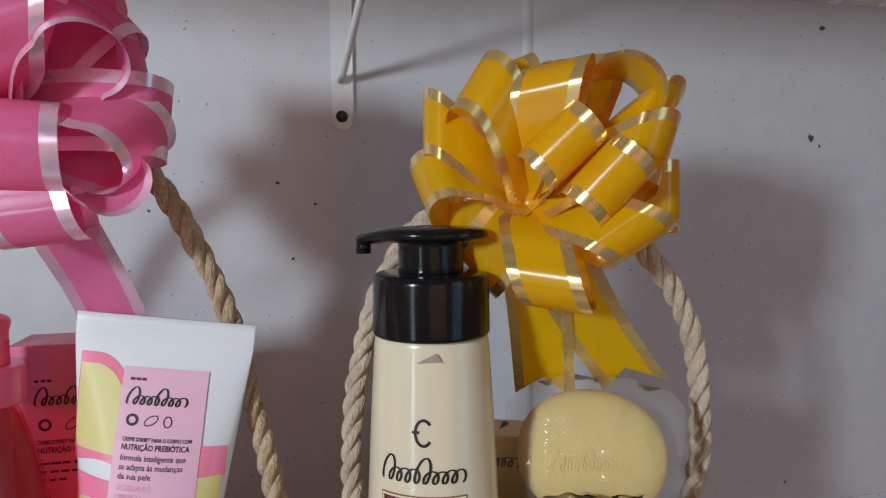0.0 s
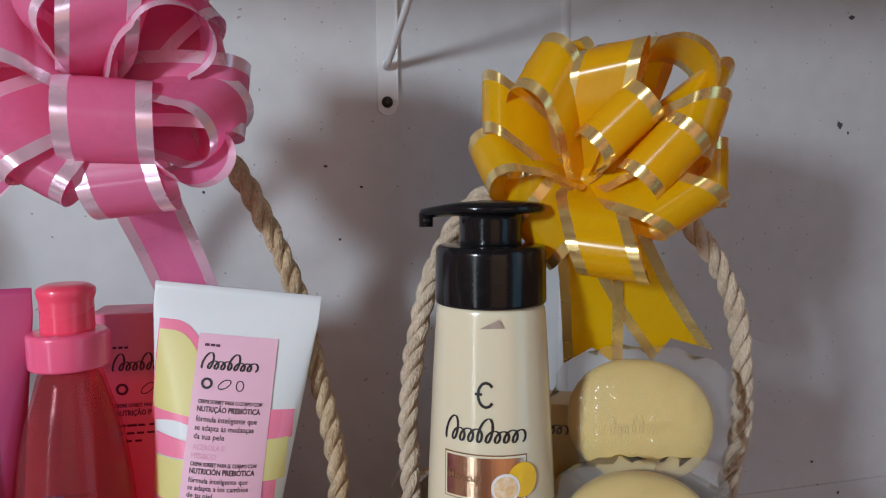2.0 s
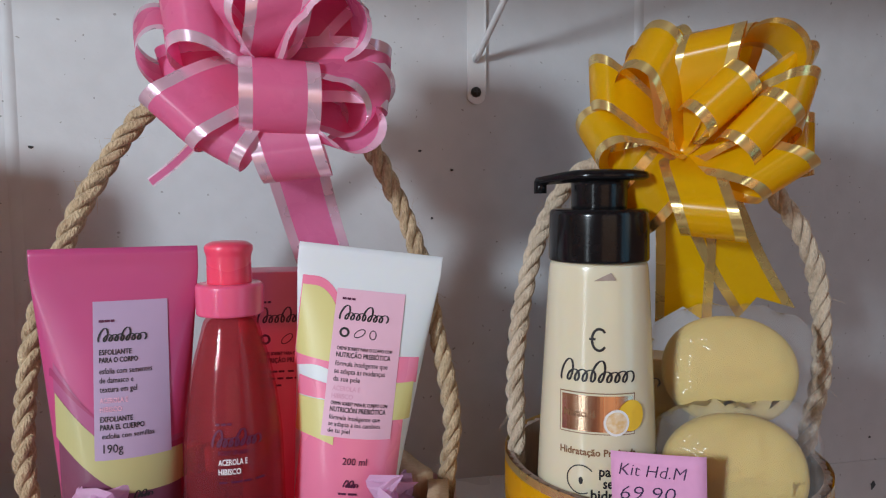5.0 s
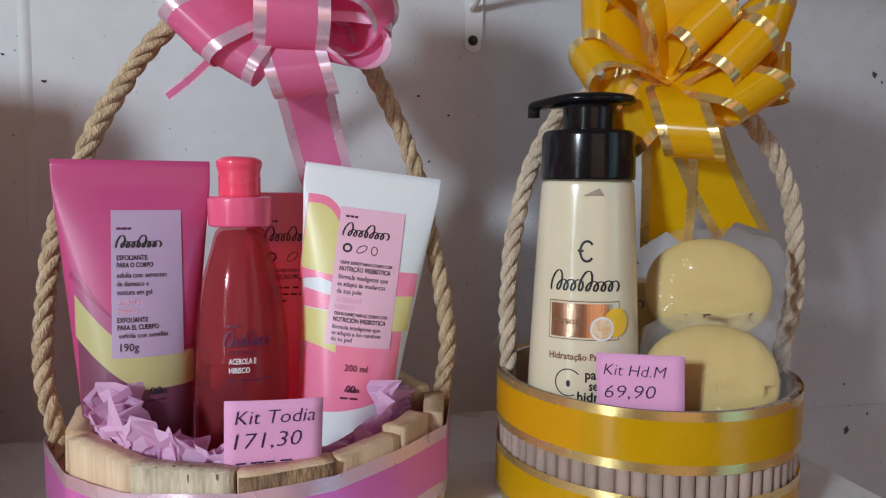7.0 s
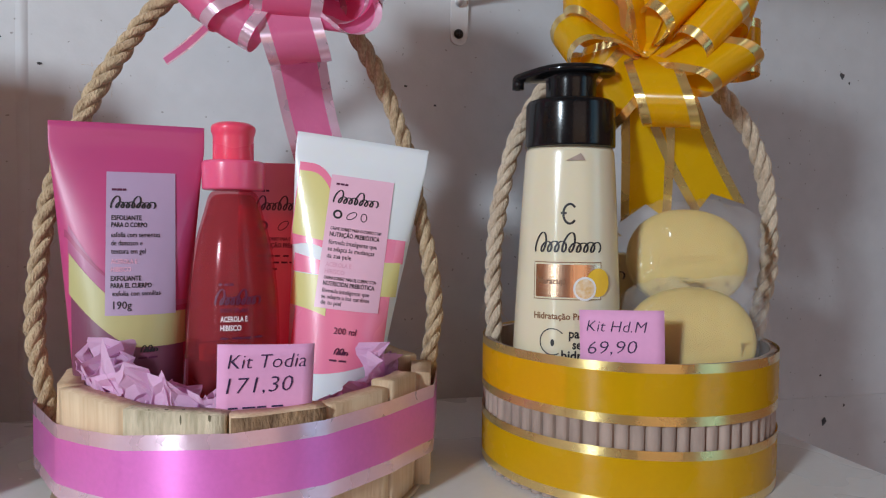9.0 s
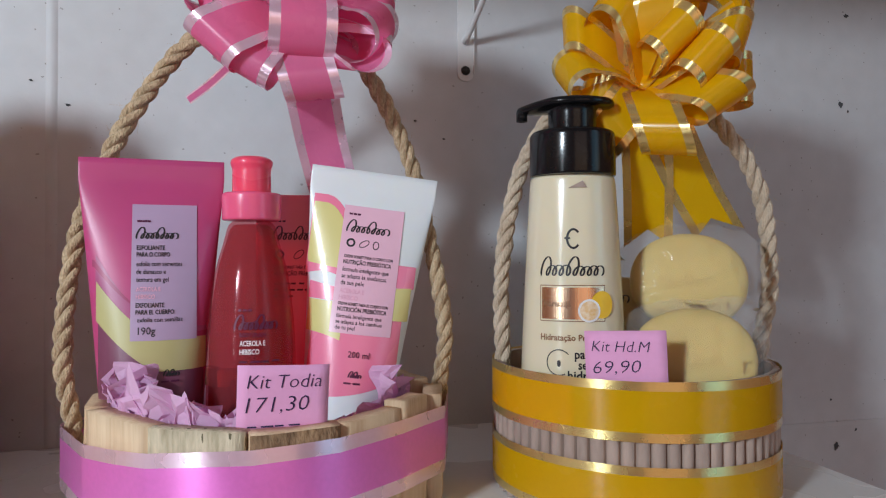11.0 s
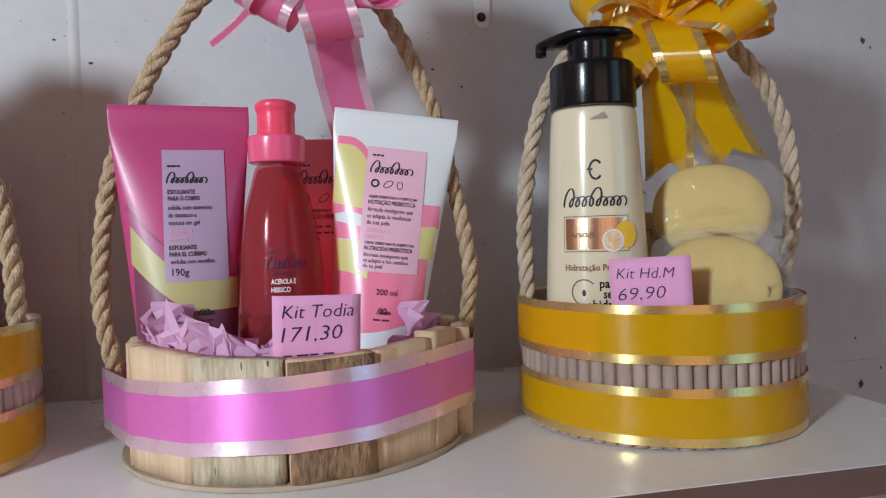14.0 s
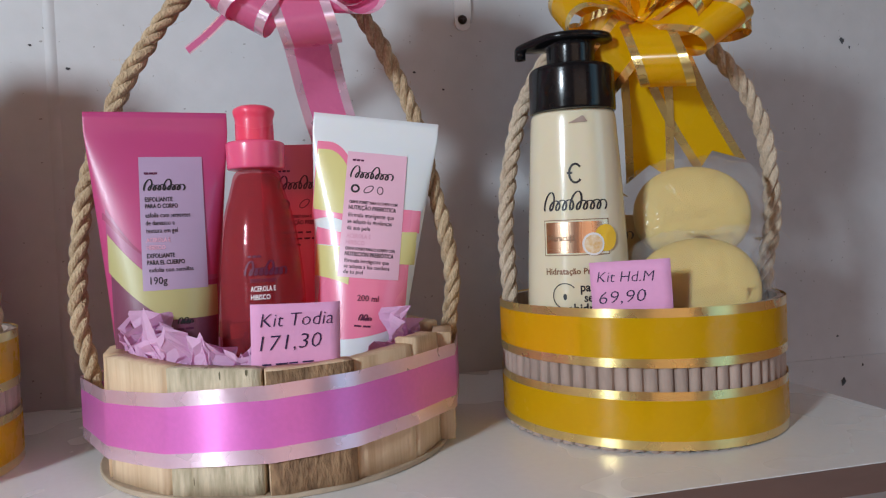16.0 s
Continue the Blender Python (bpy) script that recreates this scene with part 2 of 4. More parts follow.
# ---- building ----
def part(name, bm, mats, parent=None, label="", smooth=False, solid=0.0):
    """Links a bmesh as one mesh object, under a thing if one is given."""
    me = bpy.data.meshes.new(name)
    if smooth:
        for f in bm.faces:
            f.smooth = True
    bm.normal_update()
    bm.to_mesh(me)
    bm.free()
    for m in mats if isinstance(mats, (list, tuple)) else [mats]:
        me.materials.append(m)
    ob = new(name, me)
    if parent:
        ob.parent = parent
    if label:
        ob["label"] = label
    if solid:
        mod = ob.modifiers.new("thickness", "SOLIDIFY")
        mod.thickness, mod.offset = solid, 0.0
    return ob


def thing(name, label, category, m, group="", kind=""):
    ob = new(name)
    ob.empty_display_size = 0.02
    ob.matrix_world = m
    return tagged(ob, label, category, group, kind)


def box(bm, x0, x1, y0, y1, z0, z1, bevel=0.0, seg=2):
    r = bmesh.ops.create_cube(bm, size=1.0, matrix=Matrix.Translation(((x0 + x1) / 2, (y0 + y1) / 2, (z0 + z1) / 2)) @ Matrix.Diagonal((x1 - x0, y1 - y0, z1 - z0, 1)))
    if bevel:
        edges = list({e for v in r["verts"] for e in v.link_edges})
        bmesh.ops.bevel(bm, geom=edges, offset=bevel, segments=seg, profile=0.5, affect="EDGES")
    return bm


def lathe(bm, profile, seg=64, sx=1.0, sy=1.0, at=(0, 0), mat=0):
    """Turns a profile of (radius, height) round an upright axis; closes the ends where the radius is nought."""
    rings = []
    for r, z in profile:
        if r <= 1e-6:
            rings.append([bm.verts.new((at[0], at[1], z))])
        else:
            rings.append([bm.verts.new((at[0] + sx * r * math.cos(2 * math.pi * i / seg), at[1] + sy * r * math.sin(2 * math.pi * i / seg), z)) for i in range(seg)])
    for a, b in zip(rings, rings[1:]):
        for i in range(seg):
            j = (i + 1) % seg
            if len(a) == 1 and len(b) == 1:
                continue
            if len(a) == 1:
                f = bm.faces.new((a[0], b[j], b[i]))
            elif len(b) == 1:
                f = bm.faces.new((a[i], a[j], b[0]))
            else:
                f = bm.faces.new((a[i], a[j], b[j], b[i]))
            f.material_index = mat
    return bm


def rounded(points, r, n=3):
    """A profile with its corners rounded off."""
    out = [points[0]]
    for a, b, c in zip(points, points[1:], points[2:]):
        a, b, c = Vector(a), Vector(b), Vector(c)
        u, v = (a - b), (c - b)
        k = min(r, u.length * 0.45, v.length * 0.45)
        p, q = b + u.normalized() * k, b + v.normalized() * k
        for i in range(n + 1):
            t = i / n
            out.append(tuple((1 - t) ** 2 * p + 2 * t * (1 - t) * b + t * t * q))
    return out + [points[-1]]


def glide(points, n):
    """n places evenly along a smooth curve through the points."""
    P = [Vector(p) for p in points]
    P = [2 * P[0] - P[1]] + P + [2 * P[-1] - P[-2]]
    dense = []
    for i in range(1, len(P) - 2):
        for k in range(24):
            t = k / 24
            a, b, c, d = P[i - 1], P[i], P[i + 1], P[i + 2]
            dense.append(0.5 * ((2 * b) + (c - a) * t + (2 * a - 5 * b + 4 * c - d) * t * t + (3 * b - a - 3 * c + d) * t ** 3))
    dense.append(P[-2])
    lens = [0.0]
    for a, b in zip(dense, dense[1:]):
        lens.append(lens[-1] + (b - a).length)
    out, j = [], 0
    for i in range(n):
        s = lens[-1] * i / (n - 1)
        while j < len(lens) - 2 and lens[j + 1] < s:
            j += 1
        t = (s - lens[j]) / max(1e-9, lens[j + 1] - lens[j])
        out.append(dense[j].lerp(dense[j + 1], min(1, t)))
    return out, lens[-1]


def frames(path):
    """Tangent, side and up along a curve, carried without twist."""
    out, side = [], None
    for i, p in enumerate(path):
        t = (path[min(i + 1, len(path) - 1)] - path[max(i - 1, 0)]).normalized()
        if side is None:
            side = t.orthogonal().normalized()
        side = (side - t * side.dot(t)).normalized()
        out.append((t, side, t.cross(side)))
    return out


def tube(bm, path, radius, seg=10, mat=0):
    rings = []
    for i, (p, (t, s, u)) in enumerate(zip(path, frames(path))):
        r = radius(i / (len(path) - 1)) if callable(radius) else radius
        rings.append([bm.verts.new(p + (s * math.cos(2 * math.pi * k / seg) + u * math.sin(2 * math.pi * k / seg)) * r) for k in range(seg)])
    for a, b in zip(rings, rings[1:]):
        for k in range(seg):
            bm.faces.new((a[k], a[(k + 1) % seg], b[(k + 1) % seg], b[k])).material_index = mat
    bm.faces.new(rings[0][::-1])
    bm.faces.new(rings[-1])
    return bm


def rope_handle(points, mat, label, seed, group=""):
    """A laid rope of three strands along a curve, with loose fibres standing off it."""
    rnd = random.Random(seed)
    n = 230
    path, length = glide(points, n)
    fr = frames(path)
    root = thing("rope_handle", label, "rope handle", Matrix.Identity(4), group)
    for k in range(3):
        line = []
        for i, p in enumerate(path):
            a = 2 * math.pi * (length * i / (n - 1) / 0.034 + k / 3) + 0.25 * noise.noise(p * 40)
            w = 0.0029 * (1 + 0.12 * noise.noise(p * 90 + Vector((k, 0, 0))))
            line.append(p + (fr[i][1] * math.cos(a) + fr[i][2] * math.sin(a)) * w)
        part("strand", tube(bmesh.new(), line, lambda s: 0.0027 * (1 + 0.1 * math.sin(60 * s + k)), 10), mat, root, smooth=True)
    bm = bmesh.new()
    for _ in range(150):
        i = rnd.randrange(4, n - 5)
        a = rnd.uniform(0, 6.28)
        d = fr[i][1] * math.cos(a) + fr[i][2] * math.sin(a)
        t = fr[i][0] * rnd.choice((-1, 1))
        p = path[i] + d * 0.0045
        ln = rnd.uniform(0.003, 0.0085)
        bend = Vector((rnd.uniform(-1, 1), rnd.uniform(-1, 1), rnd.uniform(-1, 1))) * 0.3
        tube(bm, [p, p + (t * 0.7 + d * 0.35) * ln * 0.5, p + (t + d * 0.7 + bend) * ln], lambda s: 0.00012 * (1 - 0.6 * s), 4)
    tagged(part("loose_fibre", bm, mat, root), kind="stuff")
    return root


def text_shape(words, size, shear=0.0, align="LEFT", bold=0.025):
    """The outline of a line of lettering in Blender's own font, as flat places and faces; its left end (or middle) lies at nought."""
    cu = bpy.data.curves.new("letters", "FONT")
    cu.body, cu.size, cu.shear, cu.align_x, cu.resolution_u, cu.offset = words, size, shear, align, 2, bold * size
    ob = bpy.data.objects.new("letters", cu)
    me = bpy.data.meshes.new_from_object(ob)
    verts, faces = [tuple(v.co[:2]) for v in me.vertices], [tuple(f.vertices) for f in me.polygons]
    bpy.data.objects.remove(ob)
    bpy.data.curves.remove(cu)
    bpy.data.meshes.remove(me)
    return verts, faces


def fit_width(shape, width):
    """A line of lettering squeezed or spread to a width."""
    verts, faces = shape
    xs = [v[0] for v in verts]
    k = width / max(1e-6, max(xs) - min(xs))
    return [((x - min(xs)) * k, y) for x, y in verts], faces


def scrawl(width, height, beats, thick, seed=1):
    """A plain device in place of a mark: one running stroke of slanted loops, some of them tall, thick and thin as from a pen."""
    rnd = random.Random(seed)
    beats += 2
    tall = [0.85 if k in (0, beats // 2) else rnd.uniform(0.40, 0.50) for k in range(beats)]
    verts, faces, per = [], [], 22
    n, line = beats * per, []
    for i in range(n + 1):
        k, a = min(beats - 1, i // per), 2 * math.pi * i / per
        up = height * 0.5 * tall[k] * (1 - math.cos(a))
        x = width * 0.94 * i / n - 0.45 * width / beats * math.sin(a) + 0.25 * up
        line.append(Vector((x, up, 0)))
    for i, p in enumerate(line):
        t = (line[min(i + 1, n)] - line[max(0, i - 1)]).normalized()
        q = Vector((-t.y, t.x, 0)) * thick / 2 * (0.45 + 0.55 * abs(t.y))
        verts += [tuple((p + q)[:2]), tuple((p - q)[:2])]
        if i:
            faces.append((2 * i - 2, 2 * i - 1, 2 * i + 1, 2 * i))
    return verts, faces


def bars(width, height, n, seed=1):
    """Plain bars in place of print too small to read."""
    rnd, verts, faces, x = random.Random(seed), [], [], 0.0
    for _ in range(n):
        w = width / n * rnd.uniform(0.6, 0.9)
        k = len(verts)
        verts += [(x, 0), (x + w, 0), (x + w, height), (x, height)]
        faces.append((k, k + 1, k + 2, k + 3))
        x += width / n
    return verts, faces


def disc_shape(rx, ry, n=32, ring=0.0, start=0.0, sweep=360.0):
    verts, faces = [], []
    for i in range(n + 1):
        a = radians(start + sweep * i / n)
        verts += [(rx * math.cos(a), ry * math.sin(a)), ((rx - ring) * math.cos(a), (ry - ring) * math.sin(a)) if ring else (0, 0)]
        if i:
            faces.append((2 * i - 2, 2 * i, 2 * i + 1, 2 * i - 1))
    return verts, faces


def grid_shape(x0, x1, low, high, nx=28, nz=10):
    """A field between two curves low(x) and high(x)."""
    verts, faces = [], []
    for i in range(nx + 1):
        x = x0 + (x1 - x0) * i / nx
        a, b = low(x), high(x)
        verts += [(x, a + (b - a) * k / nz) for k in range(nz + 1)]
    for i in range(nx):
        for k in range(nz):
            q = i * (nz + 1) + k
            faces.append((q, q + nz + 1, q + nz + 2, q + 1))
    return verts, faces


def printed(name, shape, surface, at, mat, parent, lift=0.0003, turn=0.0, label=""):
    """Lays a flat shape on a surface, a function of (across, up, lift) to a place."""
    bm = bmesh.new()
    c, s = math.cos(radians(turn)), math.sin(radians(turn))
    vs = [bm.verts.new(surface(at[0] + c * x - s * y, at[1] + s * x + c * y, lift)) for x, y in shape[0]]
    for f in shape[1]:
        try:
            bm.faces.new([vs[i] for i in f])
        except ValueError:
            pass
    return part(name, bm, mat, parent, label)


# ---- the room ----
def slab(name, x0, x1, y0, y1, z0, z1, mat, label, category, bevel=0.0):
    ob = part(name, box(bmesh.new(), x0, x1, y0, y1, z0, z1, bevel), mat)
    return tagged(ob, label, category, kind="structure")


WALL_Y = 0.6377
X0, X1 = -0.62, 1.22
slab("wall_back", X0, X1, WALL_Y, WALL_Y + 0.12, -1.0, 1.7, WALL, "blue-white painted concrete wall with dark specks and pits", "wall")
# Unseen walls and ceiling, added to frame the lamps and bounce warm light.
slab("wall_left_front", X0 - 0.12, X0, -2.4, -0.52, -1.0, 1.7, WARM_BOUNCE, "unseen orange bounce wall added beside the left light opening", "wall")
slab("wall_left_rear", X0 - 0.12, X0, -0.20, WALL_Y + 0.12, -1.0, 1.7, WARM_BOUNCE, "unseen orange bounce wall added beside the left light opening", "wall")
slab("wall_left_below", X0 - 0.12, X0, -0.52, -0.20, -1.0, -0.48, WARM_BOUNCE, "unseen orange bounce wall added under the left light opening", "wall")
slab("wall_left_above", X0 - 0.12, X0, -0.52, -0.20, 0.64, 1.7, WARM_BOUNCE, "unseen orange bounce wall added over the left light opening", "wall")
slab("wall_right_front", X1, X1 + 0.12, -2.4, -0.86, -1.0, 1.7, WARM_BOUNCE, "unseen orange bounce wall added beside the right light opening", "wall")
slab("wall_right_rear", X1, X1 + 0.12, -0.24, WALL_Y + 0.12, -1.0, 1.7, WARM_BOUNCE, "unseen orange bounce wall added beside the right light opening", "wall")
slab("wall_right_above", X1, X1 + 0.12, -0.86, -0.24, 1.05, 1.7, WARM_BOUNCE, "unseen orange bounce wall added over the right light opening", "wall")
slab("wall_front_left", X0 - 0.12, -0.50, -2.52, -2.4, -1.0, 1.7, WARM_BOUNCE, "unseen orange bounce wall added beside the rear fill opening", "wall")
slab("wall_front_right", 1.14, X1 + 0.12, -2.52, -2.4, -1.0, 1.7, WARM_BOUNCE, "unseen orange bounce wall added beside the rear fill opening", "wall")
slab("wall_front_above", -0.50, 1.14, -2.52, -2.4, 1.08, 1.7, WARM_BOUNCE, "unseen orange bounce wall added over the rear fill opening", "wall")
slab("floor", X0 - 0.12, X1 + 0.12, -2.52, WALL_Y + 0.12, -1.1, -1.0, FLOOR, "plain grey cement floor", "floor")
slab("ceiling", X0 - 0.12, X1 + 0.12, -2.52, WALL_Y + 0.12, 1.7, 1.8, WARM_BOUNCE, "unseen orange bounce ceiling added over the room", "ceiling")


def wall_seam(x, name):
    bm = bmesh.new()
    prof = [(-0.0050, 0.0004), (-0.003, -0.0007), (-0.001, -0.0012), (0.0012, -0.0012), (0.003, -0.0005), (0.0050, 0.0004)]
    rows = []
    for i in range(60):
        z = -0.6 + 1.6 * i / 59
        j = 0.0006 * noise.noise(Vector((x * 30, 0, z * 9)))
        rows.append([bm.verts.new((x + j + a, WALL_Y + b, z)) for a, b in prof])
    for a, b in zip(rows, rows[1:]):
        for k in range(len(prof) - 1):
            bm.faces.new((a[k], a[k + 1], b[k + 1], b[k]))
    return tagged(part(name, bm, WALL, smooth=True), "painted ridge where two wall panels meet", "wall seam", kind="structure")


wall_seam(0.0365, "wall_seam_1")
wall_seam(0.499, "wall_seam_2")
bm = bmesh.new()
box(bm, 0.52, 1.2, WALL_Y - 0.0012, WALL_Y + 0.002, -0.0225, -0.0185, 0.0005)
tagged(part("wall_seam_3", bm, WALL), "faint level seam in the painted wall", "wall seam", kind="structure")


def paint_chip(x, z, w, h, seed):
    rnd, bm = random.Random(seed), bmesh.new()
    ring, inner = [], []
    for i in range(14):
        a = 2 * math.pi * i / 14
        k = rnd.uniform(0.6, 1.2)
        ring.append(bm.verts.new((x + w * k * math.cos(a), WALL_Y - 0.0004, z + h * k * math.sin(a))))
        inner.append(bm.verts.new((x + 0.5 * w * k * math.cos(a), WALL_Y - 0.001, z + 0.5 * h * k * math.sin(a))))
    for i in range(14):
        j = (i + 1) % 14
        bm.faces.new((ring[i], ring[j], inner[j], inner[i]))
    bm.faces.new(inner)
    return tagged(part("paint_chip", bm, CHIP), "dark pit where the wall's paint has chipped", "paint chip", "pits in the wall", "structure")


for x, z, w, h in ((0.0477, 0.2611, 0.002, 0.0012), (0.7497, 0.2955, 0.0028, 0.0032), (0.7409, -0.0429, 0.003, 0.0045), (0.0224, 0.2787, 0.0015, 0.001),
                   (0.758, 0.289, 0.001, 0.002), (0.735, 0.003, 0.0016, 0.0012), (0.764, -0.028, 0.0012, 0.0016), (0.757, 0.385, 0.003, 0.002),
                   (0.236, 0.243, 0.0012, 0.001), (0.343, 0.246, 0.0014, 0.0009), (0.327, 0.209, 0.0012, 0.001), (0.318, 0.2605, 0.0016, 0.0012)):
    paint_chip(x, z, w, h, int(x * 1e4))

# the shelf: a white melamine board with a brown front edge
shelf = thing("shelf", "white melamine shelf board with a brown front edge", "shelf", Matrix.Identity(4), kind="structure")
part("board", box(bmesh.new(), -0.60, 0.5686, 0.3392, WALL_Y, -0.0145, 0.0, 0.0004), SHELF, shelf)
part("edge_band", box(bmesh.new(), -0.60, 0.5686, 0.3378, 0.3392, -0.0145, -0.0002, 0.0003), EDGE, shelf, "brown front edge band")
upper = thing("upper_shelf", "shelf board overhead on a white bracket", "shelf", Matrix.Identity(4), kind="structure")
part("board", box(bmesh.new(), -0.60, 1.2, 0.3392, WALL_Y, 0.405, 0.420, 0.0004), SHELF, upper)


def shelf_bracket(x):
    root = thing("shelf_bracket", "white steel shelf bracket screwed to the wall", "shelf bracket", pose(x, WALL_Y, 0.2952))
    bm = bmesh.new()
    outline = [(0.0058, 0.1096), (-0.0078, 0.1096)] + [(-0.001 + 0.0068 * math.cos(radians(a)), 0.0068 + 0.0053 * math.sin(radians(a))) for a in range(180, 361, 15)]
    front = [bm.verts.new((x, -0.0018, z)) for x, z in outline]
    back = [bm.verts.new((x, 0.0, z)) for x, z in outline]
    bm.faces.new(front)
    bm.faces.new(back[::-1])
    for k in range(len(outline)):
        q = (k + 1) % len(outline)
        bm.faces.new((front[k], back[k], back[q], front[q]))
    bmesh.ops.recalc_face_normals(bm, faces=bm.faces)
    part("wall_plate", bm, STEEL, root)
    part("flange", box(bmesh.new(), 0.0058, 0.0068, -0.0032, 0.0, 0.008, 0.1096, 0.0003), STEEL, root)
    part("shelf_plate", box(bmesh.new(), -0.0078, 0.0078, -0.2, -0.0022, 0.1078, 0.1096, 0.0007), STEEL, root)
    brace, _ = glide([(-0.0020, -0.003, 0.0345), (-0.0010, -0.012, 0.0385), (0.0012, -0.08, 0.0665), (0.004, -0.18, 0.1080)], 20)
    part("brace", tube(bmesh.new(), brace, 0.0024, 12), STEEL, root, smooth=True)
    bm = lathe(bmesh.new(), [(0, 0.0026), (0.0012, 0.0026), (0.0034, 0.0016), (0.0041, 0.0), (0, 0)], 20)
    bmesh.ops.rotate(bm, verts=bm.verts, matrix=Matrix.Rotation(radians(90), 3, "X"))
    bmesh.ops.translate(bm, verts=bm.verts, vec=(-0.0012, -0.0022, 0.0105))
    screw = part("screw", bm, SCREW, root, "dark cross-head screw", smooth=True)
    bm = box(bmesh.new(), -0.0034, 0.001, -0.0051, -0.0046, 0.0101, 0.0109)
    box(bm, -0.0016, -0.0008, -0.0052, -0.0047, 0.0083, 0.0127)
    part("slot", bm, CHIP, screw)
    bm = lathe(bmesh.new(), [(0, 0.002), (0.0025, 0.0018), (0.0036, 0)], 16)
    bmesh.ops.rotate(bm, verts=bm.verts, matrix=Matrix.Rotation(radians(90), 3, "X"))
    bmesh.ops.translate(bm, verts=bm.verts, vec=(-0.0012, -0.0022, 0.037))
    part("rivet", bm, STEEL, root, smooth=True)
    return root


shelf_bracket(0.3633)


# ---- ribbon work ----
def weave(bm, rows):
    """Marks a ribbon's width and length, so that its fine lengthwise lines spread the light across it."""
    place = {v: (k / (len(row) - 1), i) for i, row in enumerate(rows) for k, v in enumerate(row)}
    layer = bm.loops.layers.uv.new("weave")
    for f in bm.faces:
        for c in f.loops:
            c[layer].uv = place[c.vert]


def strip(bm, path, across, width, edge=0.17, notch=0.0, pinch=None):
    """A ribbon along a path: yellow or pink in the middle (material 0), metallic along both edges (material 1)."""
    us = [-1, -1 + edge, -1 + 2 * edge, -0.33, 0, 0.33, 1 - 2 * edge, 1 - edge, 1]
    n, rows = len(path), []
    for i, p in enumerate(path):
        w = across[i] * width / 2 * (pinch[i] if pinch else 1)
        row = []
        for u in us:
            q = p
            if notch and i > n * 0.5:
                t = path[-1] - path[int(n * 0.5)]
                q = p - t * notch * (1 - abs(u)) * ((i / (n - 1) - 0.5) / 0.5)
            row.append(bm.verts.new(q + w * u))
        rows.append(row)
    for a, b in zip(rows, rows[1:]):
        for k in range(len(us) - 1):
            bm.faces.new((a[k], a[k + 1], b[k + 1], b[k])).material_index = 1 if k in (0, 1, 6, 7) else 0
    weave(bm, rows)
    return bm


def bow_loop(bow, mats, width, tip, across, fat=1.2, start=(0, 0, 0)):
    """One loop of a bow, in centimetres from the knot: right, up, towards the viewer. It leaves the knot, rolls round at its tip and comes back."""
    s, w = Vector(start) * 0.01, Vector(across).normalized()
    d = Vector(tip) * 0.01 - s
    length, r = d.length, 0.01 * fat
    ahead = d.normalized()
    side = w.cross(ahead).normalized()
    open_by = math.acos(min(0.95, r / (length - r)))
    turn = math.pi - open_by
    path, near, far = [], 12, 22
    touch = [s + ahead * (length - r) + (ahead * math.cos(a) + side * math.sin(a)) * r for a in (turn, -turn)]
    for i in range(near):
        t = i / near
        path.append(s.lerp(touch[0], t) + side * r * 0.35 * math.sin(math.pi * t) * t)
    for i in range(far + 1):
        a = turn - 2 * turn * i / far
        path.append(s + ahead * (length - r) + (ahead * math.cos(a) * 0.92 + side * math.sin(a)) * r)
    for i in range(near - 1, -1, -1):
        t = i / near
        path.append(s.lerp(touch[1], t) - side * r * 0.35 * math.sin(math.pi * t) * t)
    pinch = [min(1.0, 0.30 + 2.4 * (p - s).length / length) for p in path]
    pinch = [k * k * (3 - 2 * k) * 0.9 + 0.1 for k in pinch]
    return part("loop", strip(bmesh.new(), path, [w] * len(path), width, pinch=pinch), mats, bow, smooth=True)


def bow_tail(bow, mats, width, points, across, notch=0.26):
    path, _ = glide([Vector(p) * 0.01 for p in points], 26)
    n = len(path)
    return part("tail", strip(bmesh.new(), path, [Vector(across).normalized()] * n, width, notch=notch, pinch=[min(1, 0.3 + 4 * i / n) for i in range(n)]), mats, bow, smooth=True)


def knot(bow, mat, r=0.007):
    bm = bmesh.new()
    bmesh.ops.create_icosphere(bm, subdivisions=3, radius=r)
    for v in bm.verts:
        v.co *= 1 + 0.15 * noise.noise(v.co * 300)
        v.co.z *= 0.6
    layer = bm.loops.layers.uv.new("weave")
    for f in bm.faces:
        for c in f.loops:
            c[layer].uv = (c.vert.co.x * 50 + c.vert.co.z * 20, c.vert.co.y * 50)
    return part("knot", bm, mat, bow, smooth=True)


def bow_frame(at, yaw):
    """Right, up and towards the viewer as x, y and z of a bow."""
    c, s = math.cos(radians(yaw)), math.sin(radians(yaw))
    return Matrix(((c, 0, s, at[0]), (s, 0, -c, at[1]), (0, 1, 0, at[2]), (0, 0, 0, 1)))


# ---- yellow basket ----
def ring_band(points, z_low, z_high, mats, parent, name="ribbon_band", label="", edge=0.17, closed=True):
    """A ribbon wound round a basket through the given outline."""
    bm, rows = bmesh.new(), []
    us = (0, edge, 0.33, 0.67, 1 - edge, 1)
    for x, y, a in points:
        lo, hi = z_low(a), z_high(a)
        rows.append([bm.verts.new((x, y, lo + (hi - lo) * u)) for u in us])
    for a, b in zip(rows, rows[1:] + (rows[:1] if closed else [])):
        for k in range(5):
            bm.faces.new((a[k], b[k], b[k + 1], a[k + 1])).material_index = 1 if k in (0, 4) else 0
    weave(bm, rows)
    return part(name, bm, mats, parent, label, smooth=True)


